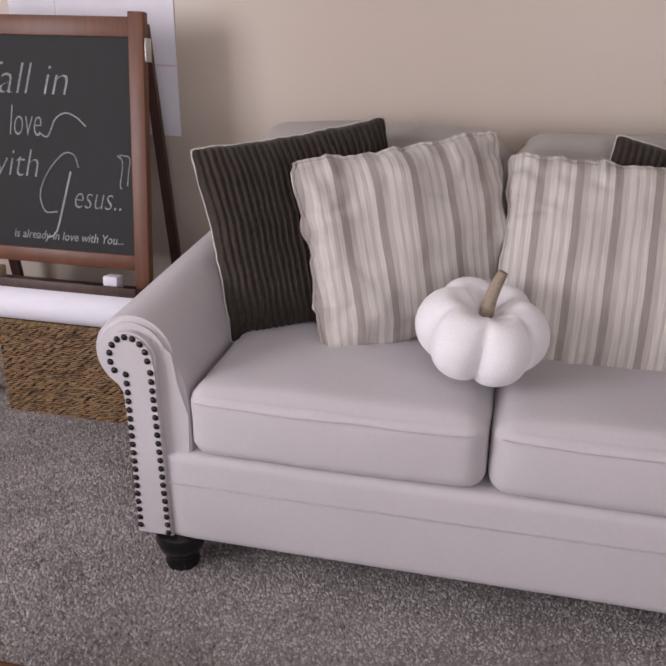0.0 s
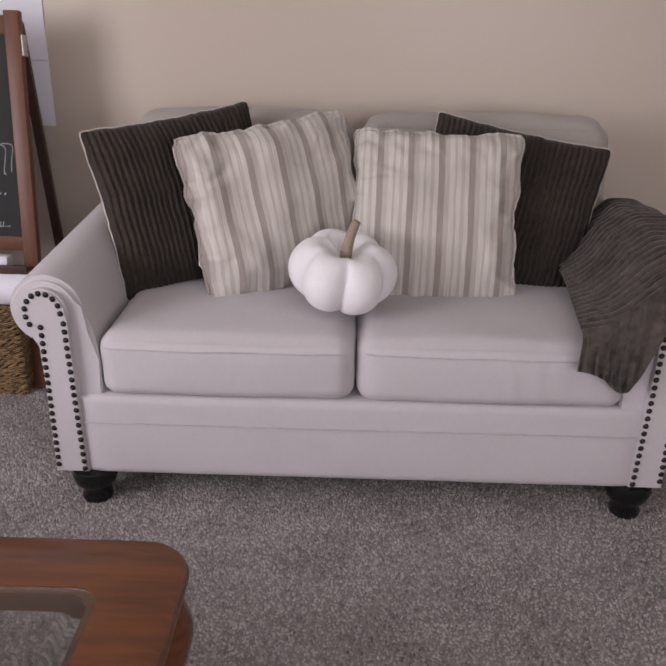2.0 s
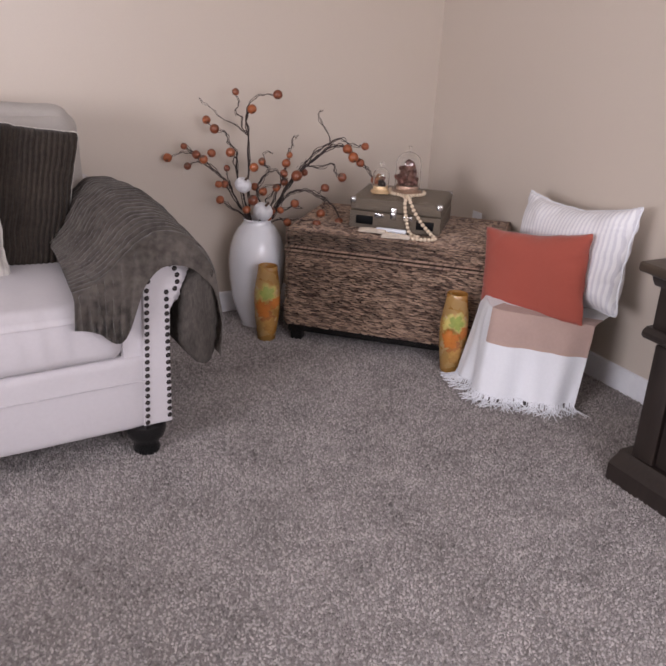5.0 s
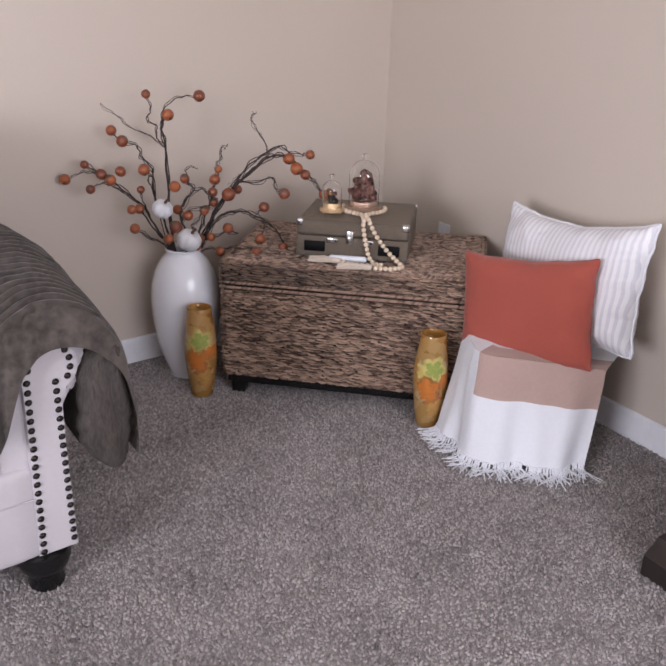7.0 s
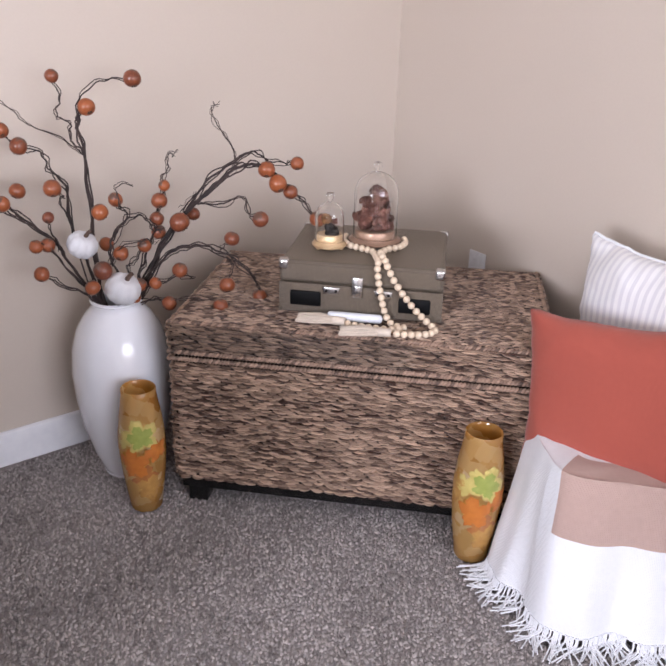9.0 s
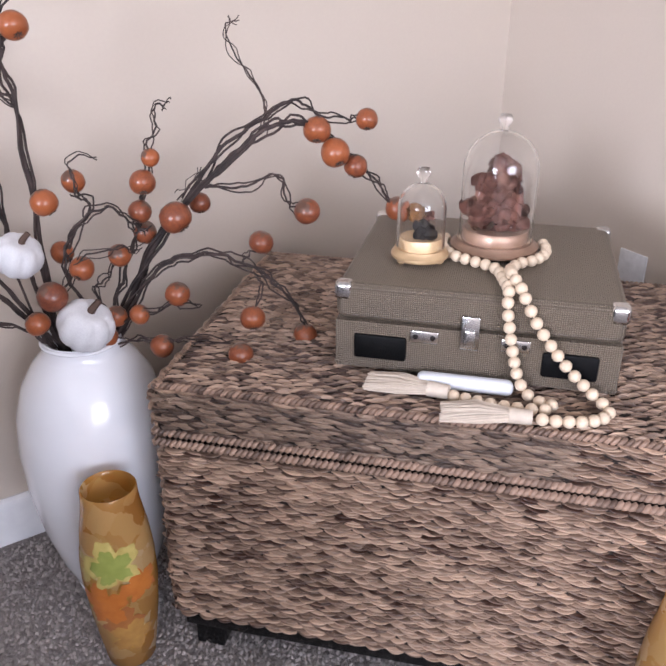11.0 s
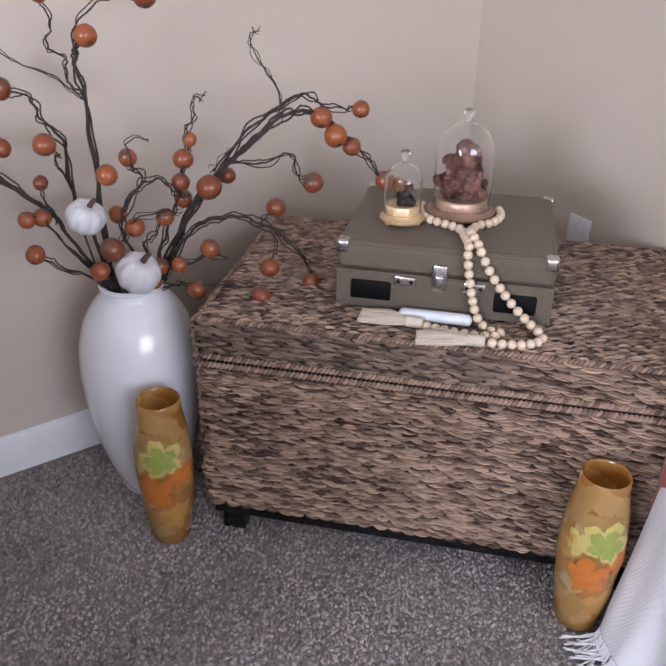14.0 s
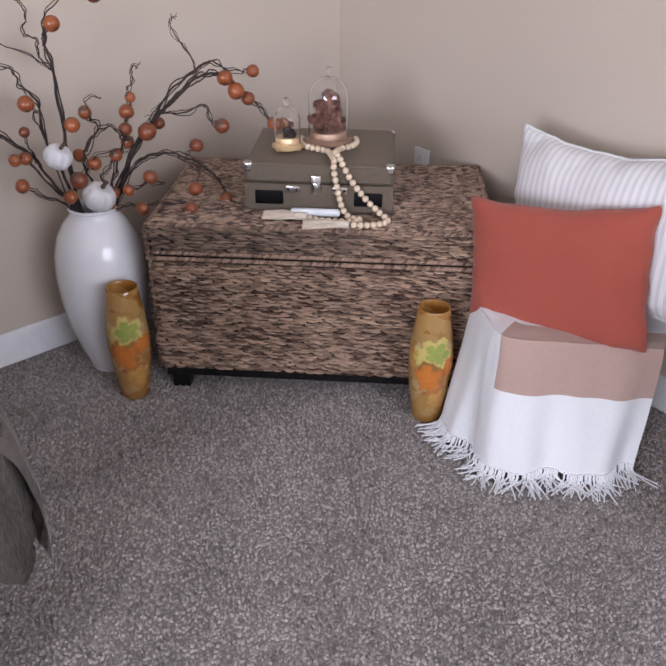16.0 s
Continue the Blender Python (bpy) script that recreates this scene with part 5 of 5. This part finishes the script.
# ---- dark cabinet against the side wall ----
CABINET = east @ pose(-0.025, -2.057, 0)
cab = thing("cabinet", CABINET, "dark espresso wooden cabinet with moulded top and raised door panels", "cabinet")
L, W0, CZ = 1.25, 0.50, 0.745
part("plinth", extrude([(-W0 - 0.045, 0), (0.0, 0), (0.0, 0.10), (-W0, 0.10), (-W0 - 0.012, 0.085), (-W0 - 0.03, 0.075), (-W0 - 0.045, 0.06)], -L - 0.02, 0.04), CABWOOD, cab, smooth=25)
part("body", box(-W0 + 0.02, -L, 0.10, 0.0, 0.0, 0.52, 0.004), CABWOOD, cab)
part("frieze", box(-W0 - 0.005, -L - 0.012, 0.525, 0.0, 0.016, CZ - 0.045, 0.004), CABWOOD, cab)
part("moulding", extrude([(-W0 - 0.02, 0.505), (-W0 - 0.028, 0.515), (-W0 - 0.028, 0.527), (-W0 - 0.012, 0.54), (0, 0.54), (0, 0.49), (-W0 + 0.012, 0.49)], -L - 0.02, 0.030), CABWOOD, cab, smooth=25)
part("cornice", extrude([(-W0 - 0.008, CZ - 0.075), (-W0 - 0.02, CZ - 0.06), (-W0 - 0.026, CZ - 0.045), (-W0 - 0.045, CZ - 0.032), (0, CZ - 0.032), (0, CZ - 0.075)], -L - 0.03, 0.035), CABWOOD, cab, smooth=25)
part("top", box(-W0 - 0.065, -L - 0.06, CZ - 0.032, 0.0, 0.062, CZ, 0.009, 3), CABTOP, cab)
part("corner_post", box(-W0 + 0.004, -0.085, 0.10, -W0 + 0.03, -0.002, 0.49, 0.006), CABWOOD, cab)
for k in range(2):
    y1 = -0.10 - k * 0.57
    y0 = y1 - 0.54
    dr = part("door", box(-W0 + 0.008, y0, 0.12, -W0 + 0.028, y1, 0.48, 0.004), CABWOOD, cab)
    part("raised_panel", box(-W0 - 0.004, y0 + 0.075, 0.185, -W0 + 0.012, y1 - 0.075, 0.425, 0.010, 3), CABWOOD, dr)
    for a in ((y0, 0.12, y0 + 0.06, 0.48), (y1 - 0.06, 0.12, y1, 0.48), (y0 + 0.06, 0.12, y1 - 0.06, 0.17), (y0 + 0.06, 0.44, y1 - 0.06, 0.48)):
        part("door_rail", box(-W0, a[0], a[1], -W0 + 0.012, a[2], a[3], 0.005), CABWOOD, dr)
    part("door_knob", lathe([(0, 0), (0.008, 0), (0.007, 0.012), (0.016, 0.02), (0.014, 0.03), (0, 0.034)], 16), NAIL, dr, m=pose(-W0, y0 + 0.04 if k == 0 else y1 - 0.04, 0.32, 0, -90))
    df = part("drawer_front", box(-W0 - 0.018, y0 + 0.02, 0.555, -W0 - 0.003, y1 - 0.02, 0.655, 0.005), CABWOOD, cab)
    part("drawer_knob", lathe([(0, 0), (0.008, 0), (0.007, 0.012), (0.016, 0.02), (0.014, 0.03), (0, 0.034)], 16), NAIL, df, m=pose(-W0 - 0.018, (y0 + y1) / 2, 0.605, 0, -90))


# ---- coffee table ----
table = thing("coffee_table", pose(-0.16, -1.105, 0), "red-brown polished wooden coffee table with a clear glass centre", "coffee table")
TX, TY, TZ = 0.625, 0.35, 0.46


def round_rect(hx, hy, r, n=8):
    pts = []
    for cx, cy, a0 in ((hx - r, hy - r, 0), (-hx + r, hy - r, 90), (-hx + r, -hy + r, 180), (hx - r, -hy + r, 270)):
        for k in range(n + 1):
            a = radians(a0 + 90 * k / n)
            pts.append((cx + r * math.cos(a), cy + r * math.sin(a)))
    return pts


def ring_stack(levels, hole=None, n=8):
    """Rounded rectangles (half x, half y, corner radius, z) joined level by level; closed, or ending in an open hole."""
    bm = bmesh.new()
    rings = [[bm.verts.new((x, y, z)) for x, y in round_rect(hx, hy, r, n)] for hx, hy, r, z in levels]
    k = len(rings[0])
    pairs = list(zip(rings, rings[1:])) + ([(rings[-1], rings[0])] if hole else [])
    for a, b in pairs:
        for i in range(k):
            bm.faces.new((a[i], a[(i + 1) % k], b[(i + 1) % k], b[i]))
    if not hole:
        bm.faces.new(rings[0][::-1])
        bm.faces.new(rings[-1])
    return bm


G = 0.135
part("top_frame", ring_stack([(TX - 0.03, TY - 0.03, 0.07, TZ - 0.045), (TX - 0.012, TY - 0.012, 0.08, TZ - 0.040), (TX - 0.014, TY - 0.014, 0.08, TZ - 0.030), (TX, TY, 0.09, TZ - 0.022), (TX, TY, 0.09, TZ - 0.012), (TX - 0.006, TY - 0.006, 0.085, TZ - 0.003), (TX - 0.018, TY - 0.018, 0.08, TZ),
                              (TX - G, TY - G, 0.045, TZ), (TX - G, TY - G, 0.045, TZ - 0.045)], hole=True), TABLEWOOD, table, smooth=35)
TGLASS = glass("table_glass", (0.93, 0.96, 0.95))
part("glass_inset", ring_stack([(TX - G - 0.001, TY - G - 0.001, 0.044, TZ - 0.008), (TX - G - 0.001, TY - G - 0.001, 0.044, TZ - 0.002), (TX - G - 0.028, TY - G - 0.028, 0.03, TZ + 0.001)]), TGLASS, table, "clear bevelled glass", smooth=25)
part("rebate", ring_stack([(TX - G + 0.001, TY - G + 0.001, 0.045, TZ - 0.020), (TX - G + 0.001, TY - G + 0.001, 0.045, TZ - 0.009), (TX - G - 0.014, TY - G - 0.014, 0.035, TZ - 0.009), (TX - G - 0.014, TY - G - 0.014, 0.035, TZ - 0.020)], hole=True), TABLEWOOD, table)
part("apron", ring_stack([(TX - 0.05, TY - 0.05, 0.05, TZ - 0.13), (TX - 0.045, TY - 0.045, 0.05, TZ - 0.12), (TX - 0.045, TY - 0.045, 0.05, TZ - 0.045), (TX - 0.07, TY - 0.07, 0.04, TZ - 0.045), (TX - 0.07, TY - 0.07, 0.04, TZ - 0.13)], hole=True), TABLEWOOD, table, smooth=35)
for sx in (-1, 1):
    for sy in (-1, 1):
        d = Vector((sx, sy, 0)).normalized()
        c = Vector((sx * (TX - 0.09), sy * (TY - 0.09), 0))
        path = smooth_path([c + d * 0.0 + Vector((0, 0, 0.41)), c + d * 0.035 + Vector((0, 0, 0.35)), c + d * 0.052 + Vector((0, 0, 0.28)), c + d * 0.01 + Vector((0, 0, 0.14)), c + d * 0.0 + Vector((0, 0, 0.06)), c + d * 0.03 + Vector((0, 0, 0.016))], 5)
        bm = bmesh.new()
        rings = []
        for i, p in enumerate(path):
            k = i / (len(path) - 1)
            r = 0.045 * (1 - k) ** 0.8 + 0.016 + 0.012 * max(0, k - 0.85) / 0.15
            rings.append([bm.verts.new((p.x + r * math.cos(a * math.pi / 6), p.y + r * math.sin(a * math.pi / 6), p.z)) for a in range(12)])
        for a, b2 in zip(rings, rings[1:]):
            for q in range(12):
                bm.faces.new((a[q], a[(q + 1) % 12], b2[(q + 1) % 12], b2[q]))
        bm.faces.new(rings[0])
        bm.faces.new(rings[-1])
        lg = part("leg", bm, TABLEWOOD, table, smooth=60)
        part("pad_foot", lathe([(0, 0), (0.030, 0), (0.034, 0.008), (0.03, 0.018), (0, 0.02)], 16, at=(c.x + d.x * 0.03, c.y + d.y * 0.03, 0)), TABLEWOOD, lg)


# ---- chalkboard easel, paper roll and basket ----
LEAN = math.atan2(0.10, 0.80)
easel = thing("easel", pose(-0.752, 0.77, 0.46) @ Matrix.Rotation(-LEAN, 4, "X"), "red-brown wooden A-frame easel with a written chalkboard", "easel")
HW = 0.335
for s in (-1, 1):
    part("front_leg", box(s * HW - 0.026, -0.018, -0.45, s * HW + 0.026, 0.018, 0.875, 0.004), EASELWOOD, easel)
    part("back_leg", tube([(s * HW + 0.005, 0.03, 0.84), (s * HW + 0.02, 0.36, -0.42)], 0.022, n=4), DARKEASEL, easel, "dark back leg")
    part("hinge", box(s * (HW + 0.028) - 0.004, -0.012, 0.73, s * (HW + 0.028) + 0.004, 0.03, 0.80, 0.002), METAL, easel, "metal hinge")
for z0, z1 in ((0.80, 0.86), (0.068, 0.118)):
    part("cross_rail", box(-HW + 0.026, -0.012, z0, HW - 0.026, 0.012, z1, 0.003), EASELWOOD, easel)
board = part("chalkboard", box(-HW + 0.026, -0.004, 0.118, HW - 0.026, 0.006, 0.80), SLATE, easel, "black chalkboard with white handwriting")
part("tray", box(-HW - 0.02, -0.10, -0.01, HW + 0.02, 0.02, 0.008, 0.003), DARKEASEL, easel)
part("tray_lip", box(-HW - 0.02, -0.108, -0.022, HW + 0.02, -0.098, 0.03, 0.003), DARKEASEL, easel)


def writing(text, x, z, size, shear=0.25, weight=0.0, squeeze=1.0):
    c = bpy.data.curves.new("writing", "FONT")
    c.body, c.size, c.shear, c.offset, c.extrude = text, size, shear, weight, 0.0004
    c.resolution_u = 3
    tmp = bpy.data.objects.new("writing", c)
    scene.collection.objects.link(tmp)
    me = bpy.data.meshes.new_from_object(tmp.evaluated_get(bpy.context.evaluated_depsgraph_get()))
    bpy.data.objects.remove(tmp)
    me.materials.clear()
    return part("chalk_writing", me, CHALK, board, smooth=0, m=pose(x, -0.0052, z, 90) @ Matrix.Diagonal((squeeze, 1, 1, 1)))


writing("fall in", -0.20, 0.62, 0.145, 0.3, -0.0025, 0.95)
writing("love", -0.135, 0.488, 0.145, 0.3, -0.0025, 0.5)
writing("with", -0.235, 0.355, 0.135, 0.3, -0.0025, 0.85)
writing("J", 0.005, 0.205, 0.27, 0.35, -0.0085, 0.85)
writing("esus..", 0.085, 0.262, 0.115, 0.35, -0.002, 0.72)
writing("is already in love with You...", -0.14, 0.150, 0.042, 0.3, 0.0, 0.85)
part("chalk_flourish", tube(smooth_path([(-0.02, -0.005, 0.50), (0.01, -0.005, 0.49), (0.04, -0.005, 0.545), (0.078, -0.005, 0.566), (0.115, -0.005, 0.555), (0.148, -0.005, 0.527)]), 0.0026, n=5), CHALK, board)
part("chalk_flourish", tube(smooth_path([(0.115, -0.005, 0.395), (0.10, -0.005, 0.435), (0.06, -0.005, 0.435), (0.0, -0.005, 0.37), (-0.03, -0.005, 0.30), (-0.015, -0.005, 0.245), (0.03, -0.005, 0.245)]), 0.0024, n=5), CHALK, board)
part("chalk_flourish", tube(smooth_path([(0.255, -0.005, 0.44), (0.272, -0.005, 0.425), (0.27, -0.005, 0.39), (0.262, -0.005, 0.345), (0.268, -0.005, 0.335)]), 0.0022, n=5), CHALK, board)
part("chalk_flourish", tube(smooth_path([(0.262, -0.005, 0.442), (0.298, -0.005, 0.435), (0.292, -0.005, 0.385), (0.288, -0.005, 0.345)]), 0.0022, n=5), CHALK, board)
for x0, x1, mt, lb in ((-0.30, -0.235, PAPER, "folded white paper"), (-0.23, -0.17, CARD, "tan card"), (0.22, 0.27, PAPER, "white chalk box")):
    o = thing("easel_supply", easel.matrix_world @ pose((x0 + x1) / 2, -0.045, 0.0085), lb + " in the easel tray", "stationery")
    part("pack", box(-(x1 - x0) / 2, -0.025, 0, (x1 - x0) / 2, 0.025, 0.045, 0.003), mt, o)

roll = thing("paper_roll", pose(-0.80, 0.68, 0.415, 0, 90, 0), "thick roll of white paper lying on the basket", "paper roll")
part("paper", lathe([(0.018, -0.42), (0.058, -0.42), (0.060, -0.418), (0.060, 0.418), (0.058, 0.42), (0.018, 0.42)], 40), PAPER, roll, smooth=30)
part("core", lathe([(0.018, -0.421), (0.018, 0.421), (0.015, 0.421), (0.015, -0.421), (0.018, -0.421)], 20), CARD, roll)
BX, BYD, BH = 0.48, 0.32, 0.35
bask = thing("basket", pose(-0.93, 0.65, 0), "honey-brown woven rectangular storage basket on the carpet", "basket")
part("body", box(0.006, 0.006, 0, BX - 0.006, BYD, BH, 0.006), GAPSHADE, bask)
cells = weave_cells((0, 0.004, 0), (1, 0, 0), (0, 0, 1), (0, -1, 0), BX, BH, 0.026, 0.011, rng=rng, slant=0.25, height=0.005, blades=2)
cells += weave_cells((BX - 0.004, 0, 0), (0, 1, 0), (0, 0, 1), (1, 0, 0), BYD, BH, 0.026, 0.011, rng=rng, slant=0.25, height=0.005, blades=2)
v, f = weave(cells)
tagged(part("woven_side", fast_mesh("basket_side", v, f), WICKER, bask, smooth=85), kind="stuff")
v, f = weave(braid_cells((0, 0.006, BH), (BX, 0.006, BH), (0, -0.7, 0.7), 0.007) + braid_cells((BX, 0, BH), (BX, BYD, BH), (0.7, 0, 0.7), 0.007))
part("rim", fast_mesh("basket_rim", v, f), WICKER, bask)

for x0, x1, z0 in ((-1.03, -0.85, 0.93), (-0.85, -0.41, 0.915)):
    o = thing("wall_paper_sheet", pose(x0, 1.1405, z0), "large sheet of plain white paper hung on the wall", "paper", "paper sheets on the wall")
    part("sheet", box(0.0006, -0.001, 0, x1 - x0 - 0.0006, 0.0025, 0.85, 0.0005, 1), PAPER, o)
    part("fold", box(0.001, -0.0022, 0.235, x1 - x0 - 0.001, -0.0009, 0.241), TAPE, o, "pinkish fold line")
outlet = thing("outlet_plate", east @ pose(-0.0065, -0.465, 0.395), "white plastic wall outlet plate behind the trunk", "outlet")
part("plate", box(0, -0.036, 0, 0.006, 0.036, 0.115, 0.003), PLATE, outlet)


# ---- woven strands of the lid's front, then the carpet pile ----
tv, tf = strand_template()
strand_mesh = fast_mesh("strand", tv, tf)
strand_mesh.materials.append(GRASSPIECE)
strand_mesh.polygons.foreach_set("use_smooth", [True] * len(strand_mesh.polygons))
front = weave_cells((0, 0.003, LID + 0.016), (1, 0, 0), (0, 0, 1), (0, -1, 0), TW, TH - LID - 0.026, rng=rng, slant=-0.06)
v, f = weave([q for q in front if q[0][0] > 0.60])
tagged(part("woven_front", fast_mesh("woven_front", v, f), GRASS, lid, smooth=85), kind="stuff")
for c, a, o, hl, hw, ht, sl, bow in front:
    if c[0] > 0.60:
        continue
    s = new("strand", strand_mesh)
    s.parent = lid
    a, o = Vector(a), Vector(o)
    s.matrix_local = Matrix.Translation(c) @ Matrix((a, o.cross(a), o)).transposed().to_4x4() @ Matrix.Rotation(sl, 4, "Z") @ Matrix.Diagonal((hl, hw, ht, 1))

gen = np.random.default_rng(5)
step = 0.0075
gx, gy = np.meshgrid(np.arange(-1.75, 3.53, step), np.arange(-2.9, 1.12, step))
px = np.stack([gx.ravel(), gy.ravel()], 1) + gen.uniform(-step * 0.5, step * 0.5, (gx.size, 2))
n = len(px)
ang, lean, hgt, rad = gen.uniform(0, 6.283, n), gen.uniform(0, 0.008, n), gen.uniform(0.004, 0.009, n), gen.uniform(0.0028, 0.0066, n)
vv = np.zeros((n, 5, 3))
for k in range(4):
    q = ang + k * math.pi / 2
    vv[:, k, 0], vv[:, k, 1], vv[:, k, 2] = px[:, 0] + rad * np.cos(q), px[:, 1] + rad * np.sin(q), -0.001
q = gen.uniform(0, 6.283, n)
vv[:, 4, 0], vv[:, 4, 1], vv[:, 4, 2] = px[:, 0] + lean * np.cos(q), px[:, 1] + lean * np.sin(q), hgt
ff = (np.arange(n) * 5)[:, None, None] + np.array([[0, 1, 4], [1, 2, 4], [2, 3, 4], [3, 0, 4]])[None]
tagged(part("carpet_pile", fast_mesh("carpet_pile", vv.reshape(-1, 3), ff.reshape(-1, 3)), TUFT, floor, smooth=0), kind="stuff")
